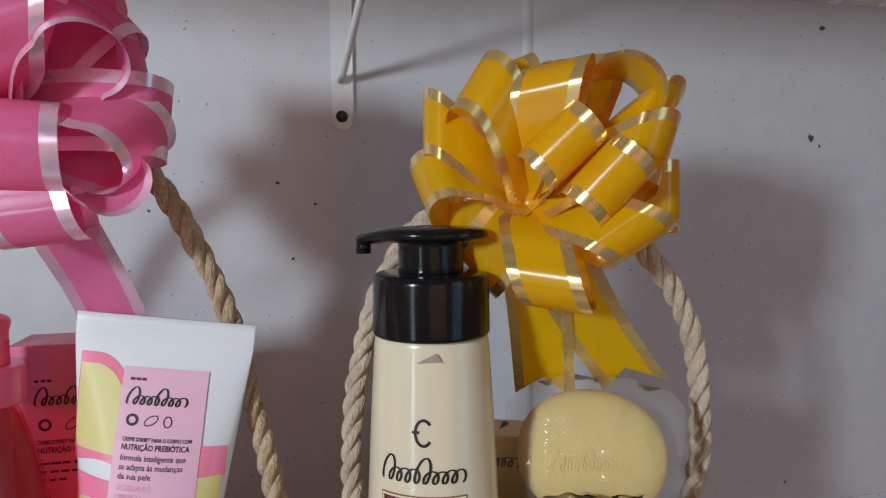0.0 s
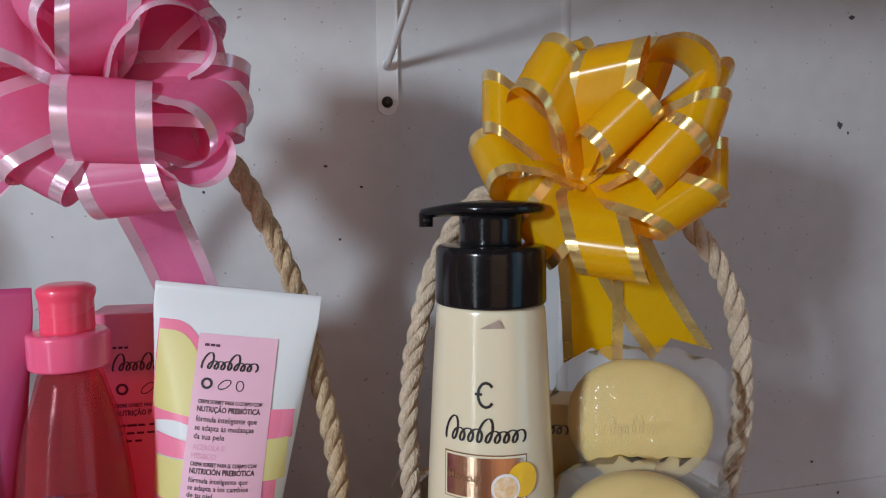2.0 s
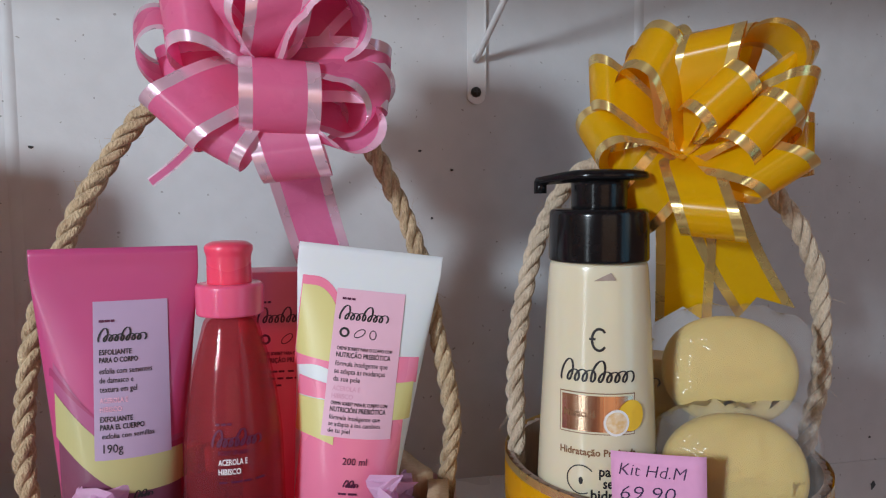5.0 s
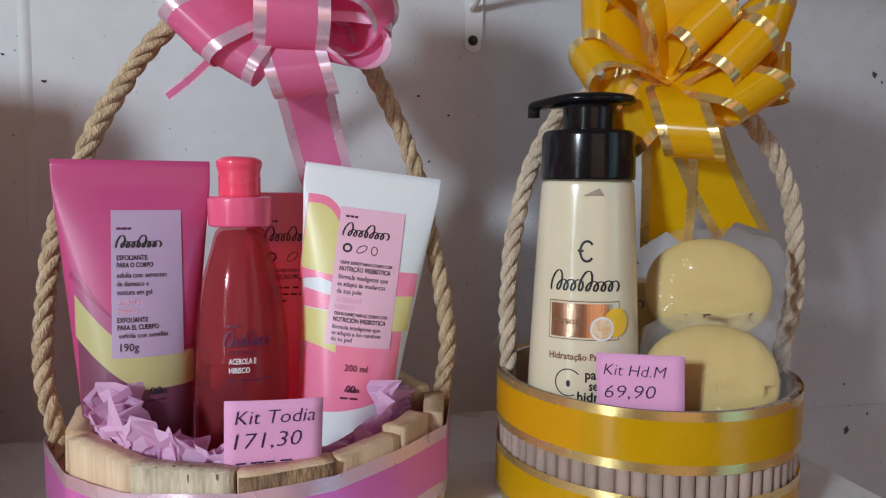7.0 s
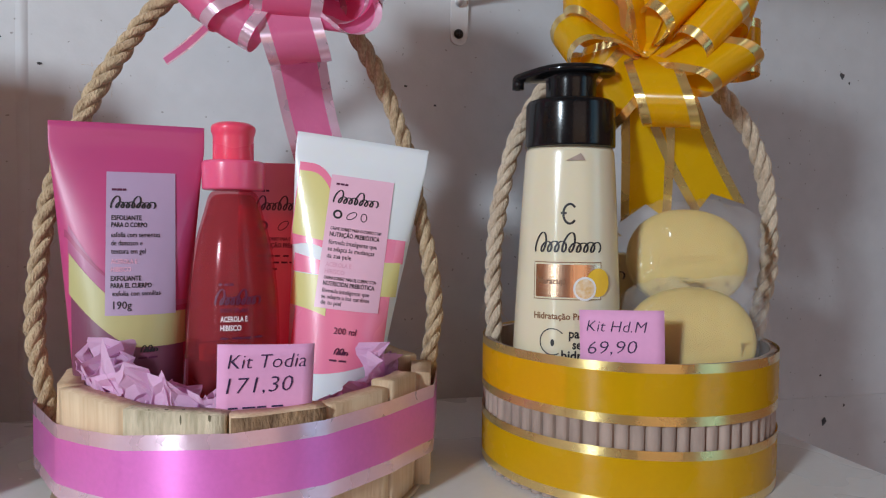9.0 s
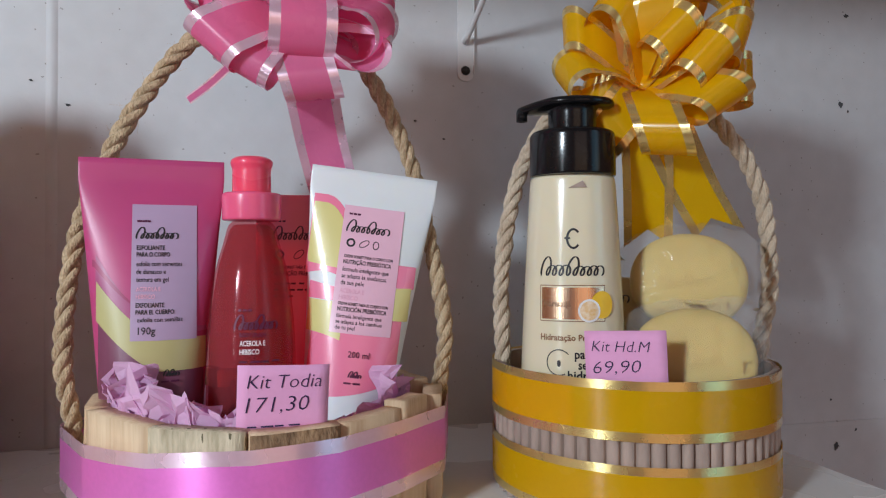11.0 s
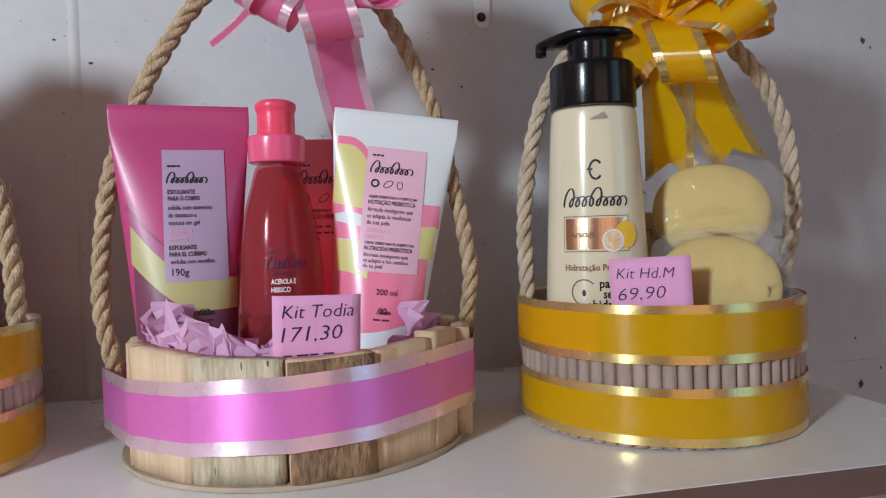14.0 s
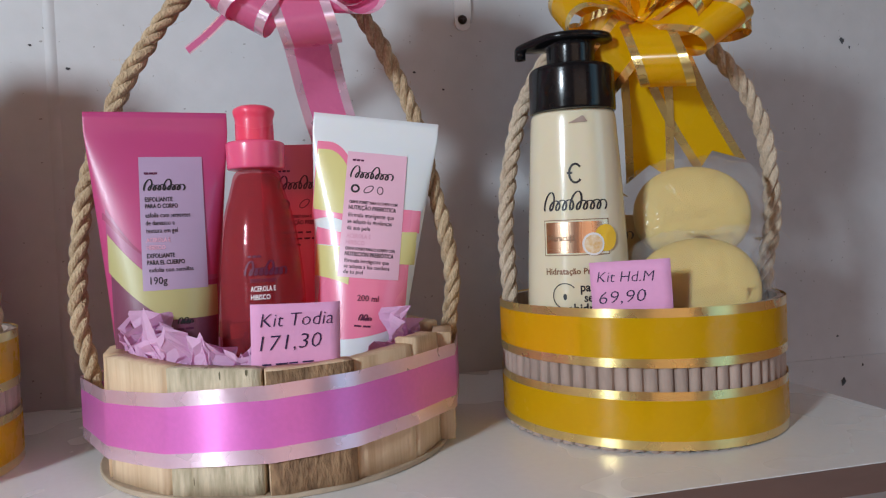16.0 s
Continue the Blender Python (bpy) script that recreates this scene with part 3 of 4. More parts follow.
def cardboard_basket(m, label, tilt_from):
    root = thing("cardboard_basket", label, "gift basket", m, "round cardboard baskets")
    r, h, flutes, per = 0.0876, 0.0775, 68, 8
    seg = flutes * per
    bm = bmesh.new()
    rings = []
    for z in (0.0, 0.002, 0.02, 0.04, 0.06, h - 0.001, h):
        ring = []
        for i in range(seg):
            a = 2 * math.pi * i / seg
            k = abs(math.sin(math.pi * i / per))
            odd = noise.noise(Vector((i // per * 1.7, 5.0, 0.3)))
            a += 0.011 * noise.noise(Vector((math.cos(a) * 14, math.sin(a) * 14, 1.0)))
            rr = r - 0.0030 + (0.0040 - 0.0016 * abs(odd)) * k ** 0.5 + (0.0006 * noise.noise(Vector((math.cos(a), math.sin(a), 0)) * 25) if z < 0.001 else 0)
            zz = z + (0.0015 * abs(noise.noise(Vector((math.cos(a), math.sin(a), 3)) * 20)) if z == 0 else 0)
            ring.append(bm.verts.new((rr * math.cos(a), rr * math.sin(a), zz)))
        rings.append(ring)
    inner = [[bm.verts.new(((r - 0.0035) * math.cos(2 * math.pi * i / seg), (r - 0.0035) * math.sin(2 * math.pi * i / seg), z)) for i in range(seg)] for z in (h, 0.004)]
    rings += inner
    for a, b in zip(rings, rings[1:]):
        for i in range(seg):
            j = (i + 1) % seg
            bm.faces.new((a[i], a[j], b[j], b[i]))
    bm.faces.new(rings[-1])
    part("corrugated_wall", bm, KRAFT, root, "mauve-brown corrugated cardboard wall", smooth=False)
    part("floor_disc", lathe(bmesh.new(), [(0, 0.0005), (r - 0.004, 0.0005), (r - 0.004, 0.0038), (0, 0.0038)], 64), KRAFT, root)
    n = 128
    outline = [((r + 0.0016) * math.cos(2 * math.pi * i / n), (r + 0.0016) * math.sin(2 * math.pi * i / n), 2 * math.pi * i / n) for i in range(n)]
    lean = radians(tilt_from)
    ring_band(outline, lambda a: 0.0016 + 0.0016 * math.cos(a - lean), lambda a: 0.0333 + 0.0012 * math.cos(a - lean), [YELLOW, GOLD], root, label="yellow satin ribbon with gold edges", edge=0.155)
    ring_band(outline, lambda a: 0.0462 + 0.0008 * math.cos(a - lean), lambda a: 0.0783 + 0.0004 * math.cos(a - lean), [YELLOW, GOLD], root, label="yellow satin ribbon with gold edges", edge=0.155)
    lap = [((r + 0.0018) * math.cos(radians(a)), (r + 0.0018) * math.sin(radians(a)), radians(a)) for a in range(-190, -137, 2)]
    ring_band(lap, lambda a: 0.0464 + 0.0008 * math.cos(a - lean), lambda a: 0.0785 + 0.0004 * math.cos(a - lean), [YELLOW, GOLD], root, "ribbon_end", "lapped end of the yellow ribbon", 0.155, False)
    return root


YB = (0.427, 0.469)
yellow_basket = cardboard_basket(pose(YB[0], YB[1], 0), "round corrugated cardboard basket wound with two yellow gold-edged ribbons", 175)
cardboard_basket(pose(-0.0415, 0.492, 0, 0, 0, 40), "round cardboard basket with orange-yellow ribbons in the shade on the shelf", 175)
rope_handle([(0.0395, 0.492, 0.045), (0.0395, 0.492, 0.09), (0.037, 0.492, 0.125), (0.031, 0.492, 0.158), (0.010, 0.492, 0.205), (-0.04, 0.492, 0.235), (-0.09, 0.492, 0.205),
             (-0.115, 0.492, 0.158), (-0.1225, 0.492, 0.09), (-0.1225, 0.492, 0.045)], SISAL, "brown sisal rope handle of the shaded basket", 5, "rope handles")
rope_handle([(0.347, 0.489, 0.045), (0.347, 0.490, 0.090), (0.3465, 0.490, 0.124), (0.3495, 0.490, 0.158), (0.3567, 0.490, 0.191), (0.364, 0.490, 0.209), (0.3775, 0.488, 0.233),
             (0.394, 0.480, 0.244), (0.43, 0.468, 0.251), (0.468, 0.453, 0.240), (0.489, 0.445, 0.2165), (0.500, 0.445, 0.200), (0.5075, 0.445, 0.183), (0.5125, 0.445, 0.155), (0.5135, 0.445, 0.121),
             (0.5085, 0.447, 0.092), (0.504, 0.45, 0.05)], COTTON, "pale twisted cotton rope handle tied with a yellow bow", 3, "rope handles")

bow = thing("ribbon_bow", "big yellow satin pull bow with gold edges on a rope handle", "ribbon bow", bow_frame((0.421, 0.438, 0.2485), -30.5), "ribbon bows")
yellow_bow = bow
YM, RW = [YELLOW, GOLD], 0.031
knot(bow, YELLOW)
bow_loop(bow, YM, RW, (1.65, 2.5, 3.0), (-0.73, -0.68, 0.0), 1.05, (1.0, 1.5, -0.6))
bow_loop(bow, YM, RW, (3.65, 0.95, 3.0), (-0.68, -0.73, 0.0), 1.1, (2.4, 0.5, -0.6))
for tip, across, fat in (((1.2, 5.9, 1.3), (1.0, 0.14, 0.15), 1.3),
                         ((-2.3, 5.3, 1.8), (-0.42, -0.85, 0.45), 1.4), ((-4.9, 3.6, 0.4), (0.08, -1.0, 0.3), 1.3), ((-5.0, 0.6, 0.9), (0.5, -0.75, 0.6), 1.4),
                         ((5.8, 2.2, 0.8), (-0.3, -1.0, 0.25), 1.4), ((4.9, -1.7, 1.5), (-0.8, -0.55, 0.1), 1.2)):
    bow_loop(bow, YM, RW, tip, across, fat)
for tip, across, fat in (((1.4, -4.5, 1.8), (1.0, -0.1, 0.15), 1.5), ((-2.8, -3.2, -0.6), (-0.6, 0.75, 0.2), 1.1), ((4.7, 5.5, -0.6), (0.3, 0.25, 1.0), 1.6),
                         ((6.3, 0.2, -1.8), (0.0, -1.0, 0.1), 1.1), ((-1.7, 6.2, -1.2), (-0.8, -0.4, 0.5), 1.2), ((2.2, 6.4, -1.8), (1.0, 0.0, 0.4), 1.2),
                         ((5.8, 4.0, -1.6), (-0.5, -0.8, 0.4), 1.3), ((-4.2, -0.8, -1.4), (0.3, 0.9, 0.3), 1.3)):
    bow_loop(bow, YM, RW, tip, across, fat)
bow_tail(bow, YM, RW, ((0.0, -0.3, -0.3), (0.1, -3.2, -0.6), (0.15, -6.0, -2.0), (0.1, -9.8, -4.0)), (1.0, 0.0, 0.12))
bow_tail(bow, YM, RW, ((0.3, -0.3, -0.3), (1.4, -3.0, -0.5), (2.8, -6.0, -2.2), (4.55, -9.0, -4.2)), (0.95, 0.22, -0.1))

# ---- pink basket ----
PB = (0.1976, 0.490)
basket = thing("wooden_basket", "round basket of raw wooden slats wound with a magenta ribbon", "gift basket", pose(PB[0], PB[1], 0))
part("base_disc", lathe(bmesh.new(), rounded([(0, 0.0002), (0.1022, 0.0002), (0.1022, 0.003), (0, 0.003)], 0.0008), 72), BOARD, basket, "thin pale plywood base")


def wooden_slat(a0, a1, top, thick, mat, seed, r=0.1012):
    """A flat rough board standing on the rim of the base between two angles."""
    rnd = random.Random(seed)
    p, q = (Vector((r * math.cos(radians(a)), r * math.sin(radians(a)))) for a in (a0, a1))
    along, mid = (q - p).normalized(), (p + q) / 2
    out = mid.normalized()
    half = (q - p).length / 2
    nx, nz, bm = 8, 6, bmesh.new()
    lean = rnd.uniform(-0.002, 0.002)

    def place(u, v, w):
        c = mid + along * half * (2 * u - 1) - out * thick * w
        j = 0.0011 * noise.noise(Vector((u * 3, v * 3, seed * 7.1 + w)))
        t = top * (1 + 0.012 * noise.noise(Vector((u * 4, w * 2, seed * 3.3)))) + lean * (2 * u - 1)
        rim = 0.0008 * (abs(2 * u - 1) > 0.99 and w == 0)
        c = c + out * (j - rim)
        return (c.x, c.y, 0.003 + (t - 0.003) * v)

    grids = {}
    for w in (0, 1):
        grids[w] = [[bm.verts.new(place(i / nx, k / nz, w)) for k in range(nz + 1)] for i in range(nx + 1)]
    g, b = grids[0], grids[1]
    for i in range(nx):
        for k in range(nz):
            bm.faces.new((g[i][k], g[i + 1][k], g[i + 1][k + 1], g[i][k + 1]))
            bm.faces.new((b[i][k], b[i][k + 1], b[i + 1][k + 1], b[i + 1][k]))
        bm.faces.new((g[i][nz], g[i + 1][nz], b[i + 1][nz], b[i][nz])).material_index = 1
        bm.faces.new((g[i][0], b[i][0], b[i + 1][0], g[i + 1][0]))
    for k in range(nz):
        bm.faces.new((g[0][k], g[0][k + 1], b[0][k + 1], b[0][k])).material_index = 1
        bm.faces.new((g[nx][k], b[nx][k], b[nx][k + 1], g[nx][k + 1])).material_index = 1
    bmesh.ops.bevel(bm, geom=[e for e in bm.edges if len(e.link_faces) == 2 and e.calc_face_angle(0) > 0.9], offset=0.0007, segments=2, profile=0.6, affect="EDGES")
    return part("slat", bm, [mat, PINE if mat is BARK else mat], basket, smooth=True)


corners = []
for k, (a0, a1, top, mat) in enumerate(((-150, -122.5, 0.066, PINE), (-121, -95.2, 0.0635, MOSSY), (-93, -69.3, 0.0625, BARK), (-68, -46.2, 0.0635, PINE), (-45, -27, 0.067, PINE), (-25, 0, 0.0645, PINE),
                                        (2, 28, 0.066, PINE), (30, 56, 0.063, MOSSY), (58, 85, 0.065, PINE), (87, 112, 0.064, PINE), (114, 140, 0.066, BARK), (142, 168, 0.064, PINE), (170, 207.5, 0.0655, PINE))):
    wooden_slat(a0, a1, top, 0.0115 if k != 2 else 0.014, mat, k + 3, 0.1085 if k == 5 else 0.1035 if k == 2 else 0.1012)
    for a in (a0 + 0.5, (a0 + a1) / 2, a1 - 0.5):
        out = 0.1095 if k == 5 else 0.1045 if k == 2 else 0.1022
        r = out if a != (a0 + a1) / 2 else out * math.cos(radians((a1 - a0) / 2)) + 0.0012
        corners.append((r * math.cos(radians(a)), r * math.sin(radians(a)), radians(a)))
for a, r in ((171, 0.1145), (174.5, 0.1165), (178, 0.1145), (1.0, 0.1130), (4.0, 0.1150), (7.0, 0.1130)):
    corners.append((r * math.cos(radians(a)), r * math.sin(radians(a)), radians(a)))


def hull(points):
    """The taut outline round a set of (x, y, angle)."""
    pts = sorted(points)
    half = []
    for run in (pts, pts[::-1]):
        side = []
        for p in run:
            while len(side) > 1 and (side[-1][0] - side[-2][0]) * (p[1] - side[-2][1]) - (side[-1][1] - side[-2][1]) * (p[0] - side[-2][0]) <= 0:
                side.pop()
            side.append(p)
        half += side[:-1]
    return half


ring_band(hull(corners), lambda a: 0.0168 + 0.0048 * math.cos(a + 0.52), lambda a: 0.0533 + 0.0058 * math.cos(a + 0.52), [MAGENTA, SILVER_PINK], basket, label="magenta satin ribbon with pearly edges", edge=0.19)
part("liner", lathe(bmesh.new(), [(0, 0.0032), (0.083, 0.0032), (0.084, 0.012), (0.082, 0.012), (0.08, 0.006), (0, 0.006)], 48), BOARD, basket)


def crumpled_tissue():
    """A sheet of tissue pushed down round the inside of the basket, its rim standing up in sharp folds."""
    bm = bmesh.new()
    na, nr, rows = 80, 10, []
    rnd = random.Random(21)
    for i in range(na):
        a = -180 + 360 * i / na
        row = []
        for k in range(nr):
            s = k / (nr - 1)
            r = 0.030 + 0.054 * s ** 0.8
            z = 0.030 + (0.057 - 0.030) * (math.sin(math.pi * min(1, s * 1.12) / 1.55) ** 1.5)
            if s > 0.8:
                z -= 0.020 * (s - 0.8) / 0.2
            p = Vector((math.cos(radians(a)) * 5, math.sin(radians(a)) * 5, s * 2.2))
            f = abs(noise.noise(p * 1.9)) * 2.4 - 0.6
            r += 0.011 * f * (1 - s * 0.4) + rnd.uniform(-0.0020, 0.0020)
            z += 0.007 * f * (0.3 + s) + rnd.uniform(-0.0022, 0.0022)
            t = radians(a + rnd.uniform(-1.3, 1.3))
            r = min(r, 0.0868)
            row.append(bm.verts.new((r * math.cos(t), r * math.sin(t), max(0.008, z))))
        rows.append(row)
    for a, b in zip(rows, rows[1:] + rows[:1]):
        for k in range(nr - 1):
            q = (a[k], b[k], b[k + 1], a[k + 1])
            if rnd.random() < 0.5:
                bm.faces.new((q[0], q[1], q[2]))
                bm.faces.new((q[0], q[2], q[3]))
            else:
                bm.faces.new((q[0], q[1], q[3]))
                bm.faces.new((q[1], q[2], q[3]))
    root = thing("tissue_paper", "crumpled lilac-pink tissue paper filling the wooden basket", "tissue paper", pose(PB[0], PB[1], 0))
    part("sheet", bm, TISSUE, root)
    # pleated ruffles of the sheet's rim: from angle, to angle, foot and top heights, radius, pleats, depth of the pleats
    for k, (a0, a1, z0, z1, r0, pleats, deep) in enumerate(((-204, -126, 0.046, 0.094, 0.074, 17, 0.011), (-200, -118, 0.044, 0.081, 0.081, 19, 0.008), (-190, -132, 0.050, 0.098, 0.062, 12, 0.012),
                                                            (-136, -84, 0.044, 0.086, 0.079, 13, 0.008), (-130, -88, 0.044, 0.092, 0.071, 9, 0.010), (-64, -34, 0.040, 0.065, 0.079, 9, 0.007),
                                                            (-52, 4, 0.044, 0.083, 0.073, 14, 0.010), (-46, 10, 0.044, 0.073, 0.081, 15, 0.007),
                                                            (-190, -146, 0.050, 0.108, 0.078, 6, 0.013), (-172, -130, 0.050, 0.102, 0.082, 6, 0.012), (-146, -112, 0.048, 0.094, 0.083, 5, 0.011),
                                                            (-120, -98, 0.046, 0.084, 0.084, 4, 0.009), (-108, -82, 0.046, 0.086, 0.080, 4, 0.011))):
        bm, cols, nv = bmesh.new(), [], 8
        for i in range(2 * pleats + 1):
            u = i / (2 * pleats)
            a = radians(a0 + (a1 - a0) * u + rnd.uniform(-1.0, 1.0))
            zig = rnd.uniform(-1.0, 1.0)
            high = (z1 - z0) * (0.72 + 0.5 * noise.noise(Vector((u * 5, k * 3.0, 0.5)))) * min(1, 0.45 + 4 * u, 0.45 + 4 * (1 - u)) + rnd.uniform(-0.002, 0.002)
            col = []
            for m in range(nv):
                v = m / (nv - 1)
                r = r0 + deep * zig * (0.25 + 0.75 * v) + 0.006 * v * v + 0.008 * noise.noise(Vector((u * 14, v * 2.6, k * 2.0))) + rnd.uniform(-0.0010, 0.0010)
                t = a + rnd.uniform(-0.02, 0.02) * v + 0.09 * v * noise.noise(Vector((u * 9, v * 2.0, k * 2.0 + 7)))
                z = z0 + high * (v - 0.16 * v ** 4) + rnd.uniform(-0.0011, 0.0011)
                r = min(r, 0.0872 if z < 0.071 else 0.090)
                col.append(bm.verts.new((r * math.cos(t), r * math.sin(t), z)))
            cols.append(col)
        for p, q in zip(cols, cols[1:]):
            for m in range(nv - 1):
                quad = (p[m], q[m], q[m + 1], p[m + 1])
                cut = rnd.random() < 0.5
                bm.faces.new(quad[:3] if cut else (quad[0], quad[1], quad[3]))
                bm.faces.new((quad[0], quad[2], quad[3]) if cut else quad[1:])
        part("fold", bm, TISSUE, root)
    return root


crumpled_tissue()
rope_handle([(0.0885, 0.501, 0.018), (0.0875, 0.501, 0.050), (0.0835, 0.50, 0.075), (0.0835, 0.50, 0.108), (0.0875, 0.50, 0.142), (0.0945, 0.50, 0.172), (0.1075, 0.50, 0.2045), (0.12, 0.50, 0.230), (0.142, 0.50, 0.263), (0.17, 0.492, 0.286),
             (0.205, 0.487, 0.296), (0.238, 0.488, 0.285), (0.2605, 0.495, 0.259), (0.276, 0.495, 0.2315), (0.289, 0.495, 0.198), (0.3005, 0.495, 0.150), (0.3098, 0.495, 0.098), (0.3065, 0.496, 0.064), (0.3055, 0.497, 0.016)],
            SISAL, "golden-brown twisted sisal rope handle with loose fibres", 11, "rope handles")

bow = thing("ribbon_bow", "big pink satin pull bow with pearly edges on a rope handle", "ribbon bow", bow_frame((0.2100, 0.462, 0.2865), -1.0) @ Matrix.Scale(0.97, 4), "ribbon bows")
PM, PW = [PINK, SILVER_PINK], 0.034
knot(bow, PINK)
bow_loop(bow, PM, PW * 1.1, (0.85, -2.2, 3.0), (1.0, -0.06, 0.0), 1.8, (0.5, -0.6, -0.4))
for tip, across, fat in (((-4.5, 2.3, 1.6), (0.14, -1.0, 0.25), 1.7), ((-6.3, 1.5, -0.6), (0.2, -0.55, 0.8), 1.5),
                         ((-4.0, 5.4, 0.8), (0.65, -0.3, 0.7), 1.6), ((-1.6, 4.2, 2.2), (0.6, -0.5, 0.55), 1.3), ((0.9, 4.6, 2.4), (0.9, 0.35, 0.0), 1.6),
                         ((4.3, 3.5, 1.6), (0.35, -0.5, 0.8), 1.7), ((6.4, -0.4, -0.2), (-0.1, -1.0, 0.2), 1.4), ((5.8, -1.7, 1.3), (-0.5, -0.5, 0.7), 1.5)):
    bow_loop(bow, PM, PW, tip, across, fat)
for tip, across, fat in (((4.6, -3.3, 1.2), (0.6, -0.25, 0.75), 1.4), ((-4.6, -2.9, 1.0), (0.72, -0.68, 0.1), 1.2), ((-2.8, -4.2, 0.6), (0.85, -0.5, 0.1), 1.2),
                         ((1.6, -5.5, 0.4), (1.0, 0.12, 0.1), 1.4), ((3.2, 5.6, -0.2), (0.8, -0.3, 0.5), 1.5), ((5.4, 2.0, -1.4), (0.2, -0.9, 0.4), 1.4),
                         ((-1.0, 6.0, -1.0), (1.0, 0.1, 0.3), 1.4), ((-4.9, -0.6, -1.6), (0.3, -0.9, 0.2), 1.3), ((4.4, 4.6, -1.8), (0.6, -0.7, 0.3), 1.3)):
    bow_loop(bow, PM, PW, tip, across, fat)
bow_tail(bow, PM, PW, ((0.3, -0.6, -0.4), (1.3, -4.2, -1.4), (2.2, -7.6, -4.0), (3.35, -11.4, -5.4)), (0.90, 0.28, 0.34))
bow_tail(bow, PM, 0.005, ((-2.0, -2.0, -0.3), (-4.2, -4.3, -0.5), (-5.7, -5.5, -0.8)), (-0.5, 0.8, 0.2), 0.0)


# ---- toiletries in the wooden basket ----
def squeeze_tube(label, m, mat, height, crimp, radius):
    """A squeeze tube standing on its cap: round below, pressed flat at the crimped top. Returns it and its surface map."""
    root = thing("squeeze_tube", label, "cosmetic tube", m, "squeeze tubes")
    cap = 0.018

    def size(z):
        s = min(1, max(0, (z - cap) / (height - 0.012 - cap)))
        return radius + (crimp - radius) * s ** 1.15, radius * (1 - s ** 1.25) * 0.94 + 0.0011

    def section(z, n=72):
        a, b = size(z)
        return [(a * math.cos(2 * math.pi * i / n), b * math.sin(2 * math.pi * i / n), z) for i in range(n)]

    bm, rows = bmesh.new(), []
    for i in range(45):
        z = cap + (height - cap) * i / 44
        rows.append([bm.verts.new(p) for p in section(z)])
    for a, b in zip(rows, rows[1:]):
        for i in range(72):
            bm.faces.new((a[i], a[(i + 1) % 72], b[(i + 1) % 72], b[i]))
    bm.faces.new(rows[0][::-1])
    bm.faces.new(rows[-1])
    part("body", bm, mat, root, smooth=True)
    part("cap", lathe(bmesh.new(), rounded([(0, 0), (radius * 0.93, 0), (radius * 0.95, cap - 0.0006), (0, cap - 0.0006)], 0.002), 56), mat, root, smooth=True)

    def surface(x, z, lift):
        a, b = size(z)
        k = max(0.0, 1 - (x / a) ** 2)
        return (x * (1 + lift / a), -(b * math.sqrt(k)) - lift * (0.3 + 0.7 * math.sqrt(k)), z)

    printed("crimp_stamp", bars(crimp * 0.9, 0.0022, 9, 3), surface, (-crimp * 0.45, height - 0.0068), mat, root, 0.0002)["kind"] = "stuff"
    return root, surface, size


def lines(rows, surface, parent, x, turn=0.0):
    """Rows of print: height, words (or a mark), letter size, width, ink."""
    for z, words, h, width, ink in rows:
        shape = words if isinstance(words, tuple) else fit_width(text_shape(words, h, bold=0.022 if words.isupper() else 0.006), width)
        printed("lettering", shape, surface, (x, z), ink, parent, 0.0009, turn)


def rectangle(x0, x1, z0, z1):
    return grid_shape(x0, x1, lambda x: z0, lambda x: z1, 20, 20)


item, on, size = squeeze_tube("hot pink translucent scrub tube with lilac label and lime wave", pose(0.1340, 0.4865, 0.0165, 0, 0, 5.5), HOTPINK, 0.1845, 0.0392, 0.0262)
pink_tube = item


def wave(x):
    s = min(1.0, max(0.0, (0.008 - x) / 0.038))
    return 0.034 * s ** 1.6


printed("printed_field", grid_shape(-0.0275, 0.0275, lambda x: 0.019, lambda x: 0.083 + wave(x) - 0.0005, 40, 24), on, (0, 0), MAUVE, item, 0.0002)
printed("printed_field", grid_shape(-0.0292, 0.029, lambda x: 0.081 + wave(x), lambda x: 0.0885 + 1.25 * wave(x), 40, 6), on, (0, 0), ROSEWOOD, item, 0.0002)
printed("printed_line", grid_shape(-0.031, -0.006, lambda x: 0.0845 + wave(x) + 0.004 + 0.003 * (x + 0.031) / 0.025, lambda x: 0.0875 + wave(x) + 0.005, 30, 2), on, (0, 0), WINE, item, 0.0003)
printed("printed_line", grid_shape(0.014, 0.030, lambda x: 0.083 - 0.10 * (x - 0.03) ** 2 * 60, lambda x: 0.085 + 4 * (x - 0.014) ** 2, 20, 2), on, (0, 0), WINE, item, 0.0003)
printed("printed_wave", grid_shape(-0.0285, 0.0285, lambda x: 0.0645 + 0.030 * min(1, max(0, (0.006 - x) / 0.036)) ** 1.5, lambda x: 0.0825 + wave(x), 40, 8), on, (0, 0), KHAKI, item, 0.0004)
printed("label_panel", rectangle(-0.0105, 0.0235, 0.0815, 0.158), on, (0, 0), LILAC, item, 0.0006)
